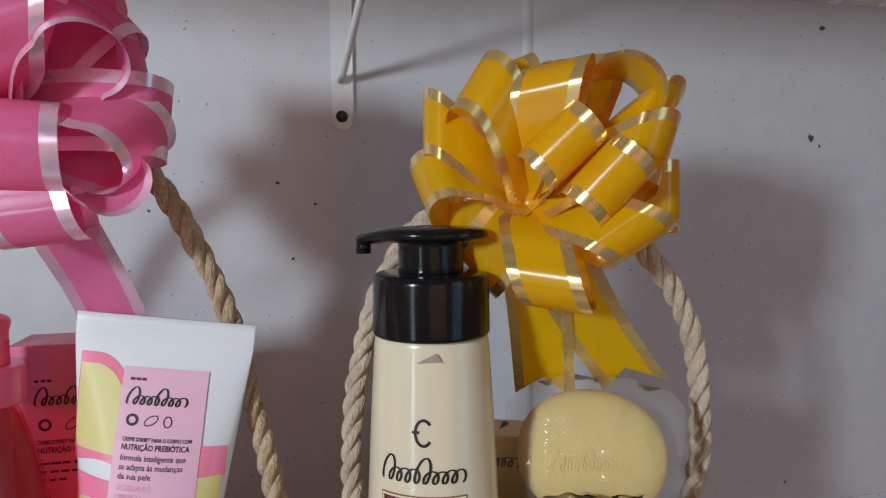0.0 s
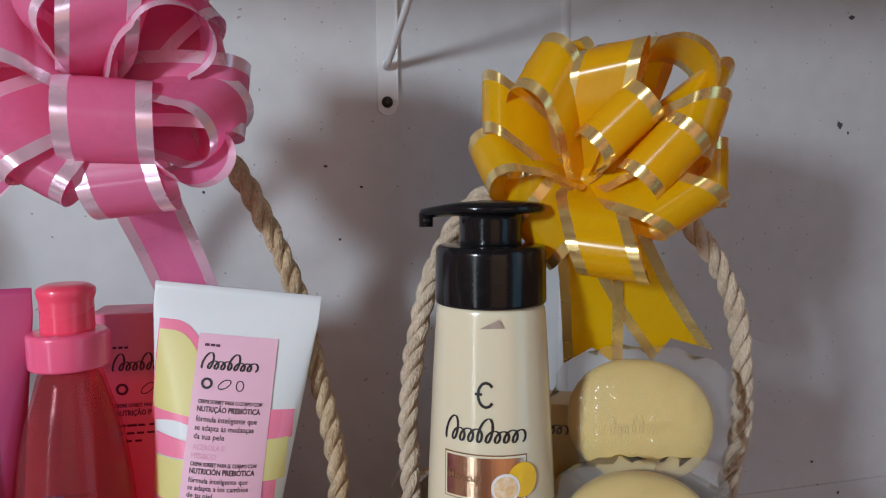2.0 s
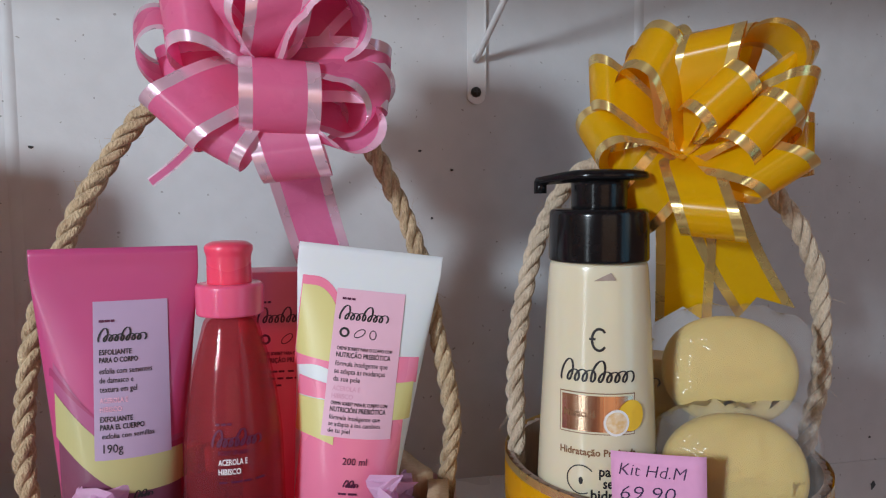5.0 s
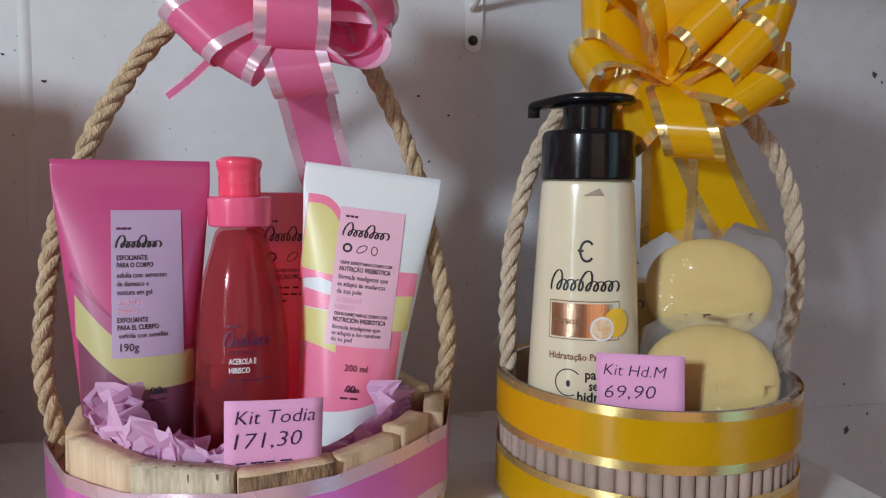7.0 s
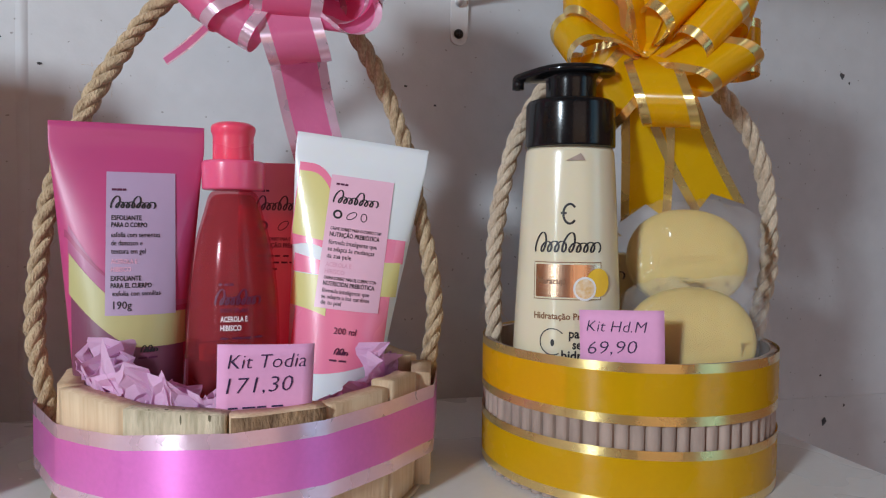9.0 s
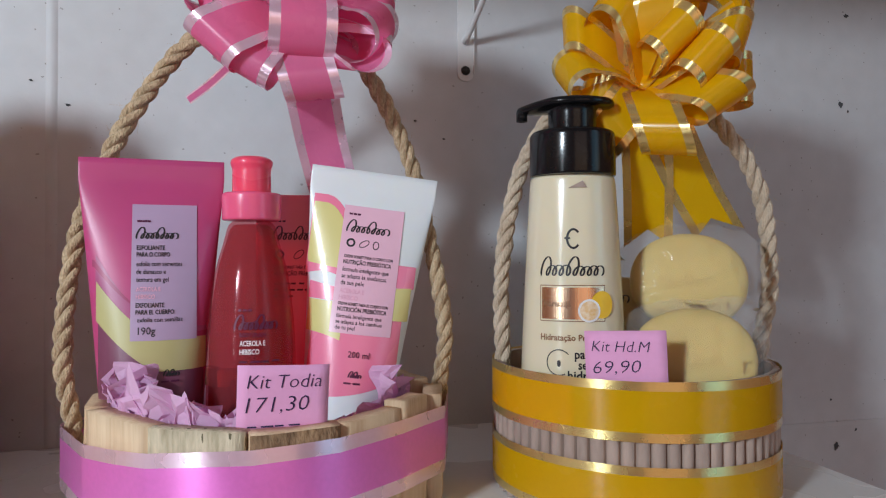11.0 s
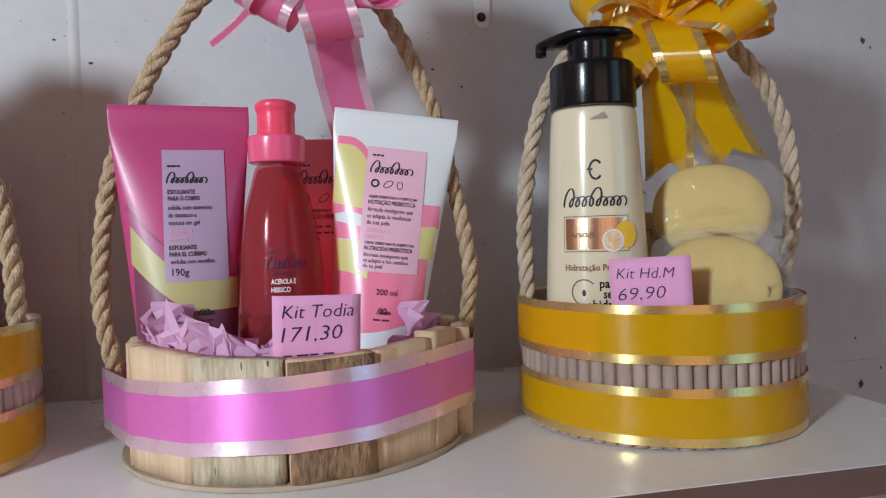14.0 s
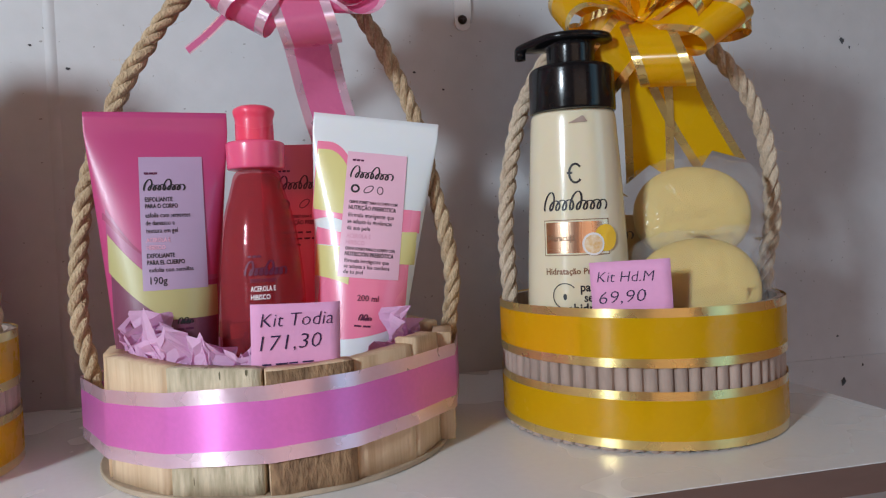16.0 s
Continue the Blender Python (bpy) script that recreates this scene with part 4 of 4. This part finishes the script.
lines([(0.1478, bars(0.008, 0.0012, 3, 2), 0, 0, PLUM), (0.1385, scrawl(0.0215, 0.0075, 6, 0.0009, 4), 0, 0, TEXT),
       (0.1320, "ESFOLIANTE", 0.0036, 0.0145, TEXT), (0.1282, "PARA O CORPO", 0.0036, 0.0172, TEXT),
       (0.1228, "esfolia com sementes", 0.0040, 0.0235, TEXT), (0.1184, "de damasco e", 0.0040, 0.0150, TEXT), (0.1140, "textura em gel", 0.0040, 0.0165, TEXT),
       (0.1088, "ACEROLA E", 0.0034, 0.0125, ROSE), (0.1046, "HIBISCO", 0.0034, 0.0098, ROSE),
       (0.0998, "EXFOLIANTE", 0.0036, 0.0145, TEXT), (0.0960, "PARA EL CUERPO", 0.0036, 0.0195, TEXT),
       ], on, item, -0.0078)
lines([(0.0918, "exfolia con semillas", 0.0036, 0.0230, TEXT)], on, item, -0.0070)
lines([(0.0850, "190g", 0.0058, 0.0088, TEXT)], on, item, -0.0065)
printed("emblem", scrawl(0.0075, 0.004, 3, 0.0007, 9), on, (0.0070, 0.062), TEXT, item, 0.0007)
printed("emblem", bars(0.010, 0.0010, 2, 5), on, (0.0055, 0.0585), PLUM, item, 0.0007)

item, on, size = squeeze_tube("white, coral and lime cream tube with a pale pink label", pose(0.2415, 0.4915, 0.0185, 0, 7.2, -6.5), MILK, 0.1800, 0.0392, 0.0262)
white_tube = item
plain = on


def on(x, z, lift):
    return plain(x, z + 0.0055, lift)


printed("printed_field", grid_shape(-0.0268, 0.0268, lambda x: 0.036 + 0.012 * ((x + 0.027) / 0.054) ** 2.0, lambda x: 0.083 + 0.004 * (x / 0.03), 40, 16), on, (0, 0), CORAL, item, 0.0002)
printed("printed_blob", grid_shape(-0.0352, -0.0062, lambda x: 0.1085 + 0.0015 * math.sin(x * 200), lambda x: 0.1085 + 0.0485 * math.sqrt(max(0, 1 - ((x + 0.028) / 0.0225) ** 2)) if x > -0.028 else 0.157, 30, 12), on, (0, 0), CORAL, item, 0.0003)
printed("printed_blob", grid_shape(-0.0345, -0.0100, lambda x: 0.1145 - 0.002 * (x + 0.034) / 0.02, lambda x: 0.1145 + 0.0375 * math.sqrt(max(0, 1 - ((x + 0.028) / 0.0185) ** 2)) if x > -0.028 else 0.152, 26, 10), on, (0, 0), OLIVE, item, 0.0005)
printed("printed_blob", grid_shape(-0.0310, -0.0090, lambda x: 0.0930, lambda x: 0.1035 - 0.15 * (x + 0.031), 16, 4), on, (0, 0), CORAL, item, 0.0004)
printed("printed_blob", grid_shape(-0.0300, -0.0090, lambda x: 0.0735 + 4.0 * (x + 0.030) ** 2 * -2, lambda x: 0.0925, 20, 8), on, (0, 0), OLIVE, item, 0.0005)
printed("printed_blob", grid_shape(0.0120, 0.0318, lambda x: 0.1045, lambda x: 0.1185, 16, 4), on, (0, 0), CORAL, item, 0.0004)
printed("printed_blob", grid_shape(0.0120, 0.0302, lambda x: 0.0845, lambda x: 0.1042 + 0.1 * (x - 0.02), 16, 4), on, (0, 0), OLIVE, item, 0.0005)
printed("label_panel", rectangle(-0.0158, 0.0205, 0.0745, 0.1520), on, (0, 0), LABEL, item, 0.0007)
for words in ([(0.1462, bars(0.0075, 0.0012, 3, 6), 0, 0, PLUM), (0.1358, scrawl(0.0255, 0.0088, 6, 0.0010, 4), 0, 0, TEXT),
               (0.1198, "CREME SORBET PARA O CORPO COM", 0.0025, 0.0290, TEXT), (0.1160, "NUTRIÇÃO PREBIÓTICA", 0.0036, 0.0285, TEXT),
               (0.1114, "fórmula inteligente que", 0.0038, 0.0275, TEXT), (0.1074, "se adapta às mudanças", 0.0038, 0.0265, TEXT), (0.1034, "da sua pele", 0.0038, 0.0138, TEXT),
               (0.0985, "ACEROLA E", 0.0036, 0.0145, ROSE), (0.0945, "HIBISCO", 0.0036, 0.0112, ROSE),
               (0.0912, "CREMA SORBET PARA EL CUERPO CON", 0.0025, 0.0295, TEXT), (0.0876, "NUTRICIÓN PREBIÓTICA", 0.0036, 0.0290, TEXT)],
              [(0.0836, "fórmula inteligente que", 0.0034, 0.0265, TEXT), (0.0802, "se adapta a los cambios", 0.0034, 0.0270, TEXT), (0.0768, "de tu piel", 0.0034, 0.0115, TEXT)]):
    lines(words, on, item, -0.0125)
printed("printed_icon", disc_shape(0.0027, 0.0027, 18, 0.0012), on, (-0.0095, 0.1290), TEXT, item, 0.0009)
printed("printed_icon", disc_shape(0.0034, 0.0019, 18, 0.0005), on, (-0.0015, 0.1290), TEXT, item, 0.0009, 35)
printed("printed_icon", disc_shape(0.0019, 0.0026, 18, 0.0005), on, (0.0055, 0.1288), TEXT, item, 0.0009)
lines([(0.0610, "200 ml", 0.0052, 0.0125, PLUM)], on, item, -0.0030)
printed("emblem", scrawl(0.0070, 0.0042, 3, 0.0008, 9), on, (-0.0010, 0.0495), PLUM, item, 0.0007)
printed("emblem", bars(0.0105, 0.0011, 2, 5), on, (-0.0035, 0.0455), PLUM, item, 0.0007)

# red body-splash bottle
bottle = thing("splash_bottle", "clear red body splash bottle with a coral-red cap", "bottle", pose(0.1892, 0.4825, 0.0065, 0, 0, 2))
FLASK = [(0.0, 0.0246), (0.02, 0.0256), (0.06, 0.0257), (0.085, 0.0254), (0.098, 0.0248), (0.115, 0.0230), (0.132, 0.0202), (0.1475, 0.0157), (0.1595, 0.0128)]
prof = rounded([(0, 0), (0.0246, 0)] + [(r, z) for z, r in FLASK[1:]] + [(0, 0.1597)], 0.010, 4)
part("flask", lathe(bmesh.new(), prof, 64), REDPET, bottle, "clear red plastic flask", smooth=True)
prof = rounded([(0, 0.002), (0.0230, 0.002)] + [(r - 0.0014, z) for z, r in FLASK[1:-1]] + [(0.0116, 0.1570), (0, 0.1570)], 0.008, 4)
part("liquid", lathe(bmesh.new(), prof, 56), REDJUICE, bottle, "dark red liquid", smooth=True)
part("collar", lathe(bmesh.new(), rounded([(0, 0.1592), (0.0169, 0.1592), (0.0171, 0.1742), (0.0160, 0.1755), (0, 0.1755)], 0.0016), 56), ROSECAP, bottle, "rose pink collar", smooth=True)
part("cap", lathe(bmesh.new(), rounded([(0, 0.175), (0.0112, 0.175), (0.0111, 0.1895), (0.0122, 0.1923), (0.0121, 0.1950), (0.0088, 0.1969), (0, 0.1973)], 0.0014), 56), REDCAP, bottle, smooth=True)


def round_surface(radius, depth=1.0):
    """The front of a round bottle whose radius is a function of height."""
    def on(x, z, lift):
        r = radius(z) + lift
        a = x / r
        return (r * math.sin(a), -depth * r * math.cos(a), z)
    return on


def flask_girth(z):
    for (z0, r0), (z1, r1) in zip(FLASK, FLASK[1:]):
        if z <= z1:
            return r0 + (r1 - r0) * (z - z0) / (z1 - z0)
    return FLASK[-1][1]


on = round_surface(flask_girth)
printed("mark", bars(0.0085, 0.0012, 3, 3), on, (-0.0075, 0.1075), PLUM, bottle)
printed("mark", scrawl(0.0240, 0.0095, 6, 0.0011, 4), on, (-0.0090, 0.0975), PLUM, bottle, 0.0006)
printed("lettering", fit_width(text_shape("BODY SPLASH", 0.0030), 0.0145), on, (-0.0065, 0.0935), PLUM, bottle, 0.0012)
printed("lettering", fit_width(text_shape("ACEROLA E", 0.0041), 0.0140), on, (-0.0065, 0.0885), WHITE_INK, bottle, 0.0012)
printed("lettering", fit_width(text_shape("HIBISCO", 0.0041), 0.0108), on, (-0.0065, 0.0838), WHITE_INK, bottle, 0.0012)
printed("lettering", bars(0.024, 0.0010, 4, 8), on, (-0.0065, 0.0790), PLUM, bottle)

# carton standing behind the bottle
carton = thing("carton", "rose pink cosmetic carton with dark marks behind the bottle", "carton", pose(0.2215, 0.5230, 0.0065, 0, 0, -3))
part("body", box(bmesh.new(), -0.030, 0.030, -0.015, 0.015, 0, 0.1775, 0.0008), CARTON, carton)
flat = lambda y: (lambda x, z, lift: (x, y - lift, z))
on = flat(-0.015)
printed("mark", bars(0.008, 0.0012, 3, 3), on, (-0.019, 0.1600), PLUM, carton)
printed("mark", scrawl(0.0275, 0.0100, 6, 0.0010, 4), on, (-0.019, 0.1490), PLUM, carton)
printed("printed_icon", disc_shape(0.0030, 0.0030, 18, 0.0013), on, (-0.0155, 0.1395), PLUM, carton)
printed("printed_icon", disc_shape(0.0040, 0.0021, 18, 0.0005), on, (-0.0035, 0.1395), PLUM, carton, turn=40)
printed("printed_icon", disc_shape(0.0021, 0.0030, 18, 0.0005), on, (0.0065, 0.1392), PLUM, carton)
lines([(0.1305, "CREME SORBET PARA O CORPO COM", 0.0026, 0.032, PLUM), (0.1262, "NUTRIÇÃO PREBIÓTICA", 0.0038, 0.031, PLUM),
       (0.1205, bars(0.026, 0.0011, 5, 2), 0, 0, PLUM), (0.1165, bars(0.024, 0.0011, 5, 3), 0, 0, PLUM), (0.1125, bars(0.013, 0.0011, 3, 4), 0, 0, PLUM)], on, carton, -0.019)


# price notes
def price_note(m, label, top_line, price, extra):
    note = thing("price_note", label, "price tag", m, "price notes")
    w, h = 0.0216, 0.050
    bm, rows = bmesh.new(), []
    for i in range(9):
        x = -w + 2 * w * i / 8
        rows.append([bm.verts.new((x, -0.0012 * (k / 8) ** 2 * math.cos(x * 60), h * k / 8)) for k in range(9)])
    for a, b in zip(rows, rows[1:]):
        for k in range(8):
            bm.faces.new((a[k], b[k], b[k + 1], a[k + 1]))
    part("paper", bm, TAG, note, smooth=True, solid=0.0002)

    def on(x, z, lift):
        return (x, -0.0012 * (z / h) ** 2 * math.cos(x * 60) - lift, z)
    for x, z, shape, turn in top_line + price + extra:
        printed("handwriting", shape, on, (x, z), INK, note, 0.0004, turn)
    return note


price_note(pose(0.2060, 0.4050, 0.0430, 7, 1.5, 1.5), "pink paper price note handwritten in dark ink, wooden basket",
           [(-0.0170, 0.0385, fit_width(text_shape("Kit Todia", 0.0098, 0.2, bold=-0.012), 0.0350), 1)],
           [(-0.0175, 0.0265, fit_width(text_shape("171,30", 0.0110, 0.2, bold=-0.012), 0.0300), 2)], [(-0.0165, 0.0190, bars(0.026, 0.0008, 4, 8), 2)])
price_note(pose(0.3892, 0.4005, 0.0540, 0, -2.0, -31.0), "pink paper price note handwritten in dark ink, yellow basket",
           [(-0.0180, 0.0388, fit_width(text_shape("Kit Hd.M", 0.0085, 0.2, bold=-0.012), 0.0310), -1)], [(-0.0175, 0.0265, fit_width(text_shape("69,90", 0.0100, 0.2, bold=-0.012), 0.0255), 2)], [])

# ---- lotion and soaps in the yellow basket ----
lotion = thing("lotion_bottle", "cream lotion bottle with a glossy black pump, standing upright", "pump bottle", pose(0.3775, 0.4465, 0.0040, 0, 0, -24.0))
SHAPE = [(0.0, 0.0318), (0.02, 0.0325), (0.07, 0.0312), (0.105, 0.0297), (0.155, 0.0272), (0.182, 0.0255), (0.187, 0.0250)]


def girth(z):
    for (z0, r0), (z1, r1) in zip(SHAPE, SHAPE[1:]):
        if z <= z1:
            return r0 + (r1 - r0) * (z - z0) / (z1 - z0)
    return SHAPE[-1][1]


prof = rounded([(0, 0.0), (0.0318, 0.0)] + [(girth(z), z) for z in (0.012, 0.04, 0.07, 0.09, 0.105, 0.12, 0.14, 0.155, 0.168, 0.182)] + [(0.0250, 0.1865), (0.0235, 0.1885), (0, 0.1885)], 0.003)
part("body", lathe(bmesh.new(), prof, 72, 1.0, 0.86), CREAM, lotion, smooth=True)
part("collar", lathe(bmesh.new(), rounded([(0, 0.1880), (0.0258, 0.1880), (0.0254, 0.2125), (0.0243, 0.2147), (0.0150, 0.2150), (0, 0.2150)], 0.0016), 64), BLACK, lotion, "glossy black collar", smooth=True)
part("stem", lathe(bmesh.new(), rounded([(0, 0.2145), (0.0143, 0.2145), (0.0143, 0.2275), (0.0165, 0.2300), (0, 0.2300)], 0.0012), 56), BLACK, lotion, "glossy black stem", smooth=True)


def pump_head():
    """A flat oval press plate drawn out into a short spout."""
    bm, rings = bmesh.new(), []
    n = 72
    for k, (g, z) in enumerate(((0.90, 0.2292), (1.0, 0.2305), (1.0, 0.2318), (0.97, 0.2335), (0.80, 0.2345), (0.4, 0.2350))):
        ring = []
        for i in range(n):
            a = 2 * math.pi * i / n
            x, y = 0.0250 * math.cos(a), 0.0190 * math.sin(a)
            if x < -0.010:
                t = (-x - 0.010) / 0.015
                x -= 0.0085 * t
                y *= 1 - 0.62 * t ** 1.3
            drop = 0.0022 * max(0, (-x - 0.012) / 0.02) ** 1.5
            ring.append(bm.verts.new((x * g, y * g, z - drop)))
        rings.append(ring)
    for a, b in zip(rings, rings[1:]):
        for i in range(n):
            j = (i + 1) % n
            bm.faces.new((a[i], a[j], b[j], b[i]))
    bm.faces.new(rings[0][::-1])
    bm.faces.new(rings[-1])
    return part("pump_head", bm, BLACK, lotion, "glossy black press head with a spout", smooth=True)


head = pump_head()
part("spout", lathe(bmesh.new(), [(0.0018, -0.004), (0.0034, -0.004), (0.0034, 0.002), (0.0, 0.002)], 20, at=(-0.0303, 0)), BLACK, head, smooth=True).location = (0, 0, 0.2268)
on = round_surface(lambda z: girth(z), 0.86)
printed("tamper_mark", ([(-0.0055, 0), (0.0055, 0.0004), (0.0030, 0.0042)], [(0, 1, 2)]), on, (0.0030, 0.1795), KRAFT, lotion, 0.0012)
printed("emblem", disc_shape(0.0042, 0.0060, 24, 0.0013, 40, 280), on, (0.0005, 0.1505), TEXT, lotion)
printed("emblem", bars(0.0050, 0.0012, 1, 1), on, (-0.0045, 0.1502), TEXT, lotion)
printed("mark", scrawl(0.0385, 0.0125, 7, 0.0012, 12), on, (-0.0190, 0.1295), TEXT, lotion)
printed("plate_border", grid_shape(-0.0200, 0.0195, lambda x: 0.1032, lambda x: 0.1240, 24, 6), on, (0, 0), BROWN_INK, lotion, 0.0003)
printed("plate_gap", grid_shape(-0.0195, 0.0190, lambda x: 0.1037, lambda x: 0.1235, 24, 6), on, (0, 0), CREAM, lotion, 0.0005)
printed("copper_plate", grid_shape(-0.0186, 0.0181, lambda x: 0.1046, lambda x: 0.1226, 24, 6), on, (0, 0), COPPER, lotion, 0.0007)
printed("lettering", fit_width(text_shape("Maracujá", 0.0050), 0.0165), on, (-0.0175, 0.1118), BROWN_INK, lotion, 0.0009)
printed("printed_fruit", disc_shape(0.0074, 0.0078, 28), on, (0.0175, 0.1128), FRUIT, lotion, 0.0010)
printed("printed_fruit", disc_shape(0.0066, 0.0066, 28), on, (0.0095, 0.1095), WHITE_INK, lotion, 0.0012)
printed("printed_fruit", disc_shape(0.0054, 0.0054, 28), on, (0.0095, 0.1095), SEEDS, lotion, 0.0014)
printed("lettering", fit_width(text_shape("Hidratação Profunda", 0.0050), 0.0400), on, (-0.0195, 0.0925), BROWN_INK, lotion)
printed("emblem", disc_shape(0.0075, 0.0075, 32, 0.0006, 40, 260), on, (-0.0080, 0.0800), TEXT, lotion)
printed("emblem", disc_shape(0.0011, 0.0019, 16), on, (-0.0080, 0.0795), TEXT, lotion)
for z, words, w, x in ((0.0825, "pa", 0.0058, 0.0010), (0.0765, "se", 0.0050, 0.0030), (0.0705, "hidr", 0.0115, -0.0030)):
    printed("lettering", fit_width(text_shape(words, 0.0072), w), on, (x, z), TEXT, lotion)


def soap_bar(m, label, seed):
    root = thing("soap_bar", label, "soap", m, "wrapped soaps")
    bm = bmesh.new()
    bmesh.ops.create_uvsphere(bm, u_segments=56, v_segments=32, radius=1.0)
    for v in bm.verts:
        x, y, z = v.co
        f = lambda c, e: math.copysign(abs(c) ** e, c)
        v.co = (0.0352 * f(x, 0.95), 0.0125 * f(y, 0.5), 0.0300 * f(z, 0.92))
    bar = part("bar", bm, SOAP, root, "pale yellow oval soap", smooth=True)

    def on(x, z, lift):
        k = max(0.02, 1 - (abs(x) / 0.0352) ** 2.105 - (abs(z) / 0.0300) ** 2.17)
        return (x, -0.0125 * k ** 0.25 - lift, z)
    sh = scrawl(0.032, 0.0105, 7, 0.0013, 12)
    printed("stamped_mark", sh, on, (-0.017, -0.008), SOAP, bar, 0.0005, 8)
    rnd = random.Random(seed)
    bm = bmesh.new()
    n, mm = 110, 24
    for side in (-1, 1):
        rows = []
        for k in range(mm):
            s = k / (mm - 1)
            ring = []
            for i in range(n):
                a = 2 * math.pi * i / n
                ex = 1 + 0.10 * s ** 3 * (1 + noise.noise(Vector((math.cos(a) * 2, math.sin(a) * 2, seed))))
                corner = 1 + s ** 4 * (0.10 * abs(math.sin(2 * a)) + 0.16 * max(0, math.cos(a - 2.6 - 0.2 * seed)) ** 40 + 0.14 * max(0, math.cos(a - 0.75)) ** 30 + 0.12 * max(0, math.cos(a - 3.5)) ** 40 + 0.05 * noise.noise(Vector((math.cos(a) * 7, math.sin(a) * 7, seed + 2.0))))
                x, z = 0.0392 * s * ex * corner * math.cos(a), 0.0325 * s * ex * corner * math.sin(a)
                puff = 0.0152 * max(0, 1 - s ** 3.2) ** 0.7
                w = noise.noise(Vector((x * 130, z * 130, seed + side))) * 0.0012 + abs(noise.noise(Vector((x * 70, z * 90, seed * 2 + side)))) * 0.0018 + abs(noise.noise(Vector((x * 240, z * 160, seed + 4 * side)))) * 0.0009 + abs(noise.noise(Vector((math.cos(a) * 8, math.sin(a) * 8, seed * 3 + side + s)))) * 0.0034 * s ** 2
                ring.append(bm.verts.new((x, side * (puff + w * (0.55 + s)) + 0.002 * noise.noise(Vector((x * 60, z * 60, seed + 9))) * s ** 4, z)))
            rows.append(ring)
        for a, b in zip(rows[1:], rows[2:]):
            for i in range(n):
                j = (i + 1) % n
                bm.faces.new((a[i], a[j], b[j], b[i]))
        mid = rows[0][0]
        for i in range(n):
            bm.faces.new((mid, rows[1][i], rows[1][(i + 1) % n]))
        bmesh.ops.delete(bm, geom=rows[0][1:], context="VERTS")
    bmesh.ops.recalc_face_normals(bm, faces=bm.faces)
    part("film_wrap", bm, FILM, root, "crinkled clear film", smooth=True)
    return root


soap_bar(pose(0.4555, 0.4470, 0.1285, -12, 2, -27), "pale yellow oval soap in clear film, leaning on another", 3)
soap_bar(pose(0.4385, 0.4165, 0.0838, -14, -5, -24), "pale yellow oval soap in clear film behind the basket rim", 8)
box_o = thing("soap_carton", "ochre yellow soap carton tucked behind the wrapped soaps", "carton", pose(0.4320, 0.4870, 0.0040, 0, 0, -26))
part("body", box(bmesh.new(), -0.036, 0.036, -0.013, 0.013, 0, 0.126, 0.0008), OCHRE, box_o)
printed("mark", scrawl(0.034, 0.011, 7, 0.0012, 12), flat(-0.013), (-0.030, 0.110), TEXT, box_o)

# unseen copies added further along the shelf, only to shade the wall
for thing_, x, y, z, turn, words in ((lotion, -0.100, 0.470, 0.004, -20, "cream lotion bottle with a black pump in the shaded basket"), (pink_tube, -0.028, 0.512, 0.004, 4, "hot pink scrub tube in the shaded basket"),
                                     (yellow_basket, -0.228, 0.495, 0.0, 30, "round cardboard basket with yellow ribbons further along the shelf"), (pink_tube, -0.265, 0.500, 0.004, 8, "hot pink scrub tube in the farther basket"),
                                     (white_tube, -0.190, 0.505, 0.004, 0, "white and coral cream tube in the farther basket"), (carton, -0.068, 0.602, 0.0, 0, "rose pink cosmetic carton standing against the wall"), (carton, -0.136, 0.602, 0.0, 0, "rose pink cosmetic carton standing against the wall"), (lotion, -0.225, 0.455, 0.004, 10, "cream lotion bottle with a black pump in the farther basket")):
    tagged(copy_thing(thing_, pose(x, y, z, 0, 0, turn)), words)
for x, words in ((-0.078, "yellow satin bow tied on the shaded basket's handle"), (-0.185, "yellow satin bow of the farther basket")):
    tagged(copy_thing(yellow_bow, bow_frame((x, 0.455, 0.226), -10)), words)
# Handle for the added farther basket, likewise out of view.
rope_handle([(-0.145, 0.495, 0.045), (-0.147, 0.495, 0.10), (-0.163, 0.495, 0.18), (-0.228, 0.495, 0.25), (-0.293, 0.495, 0.18), (-0.309, 0.495, 0.10), (-0.311, 0.495, 0.045)], SISAL, "unseen sisal rope handle added to the farther basket", 6, "rope handles")
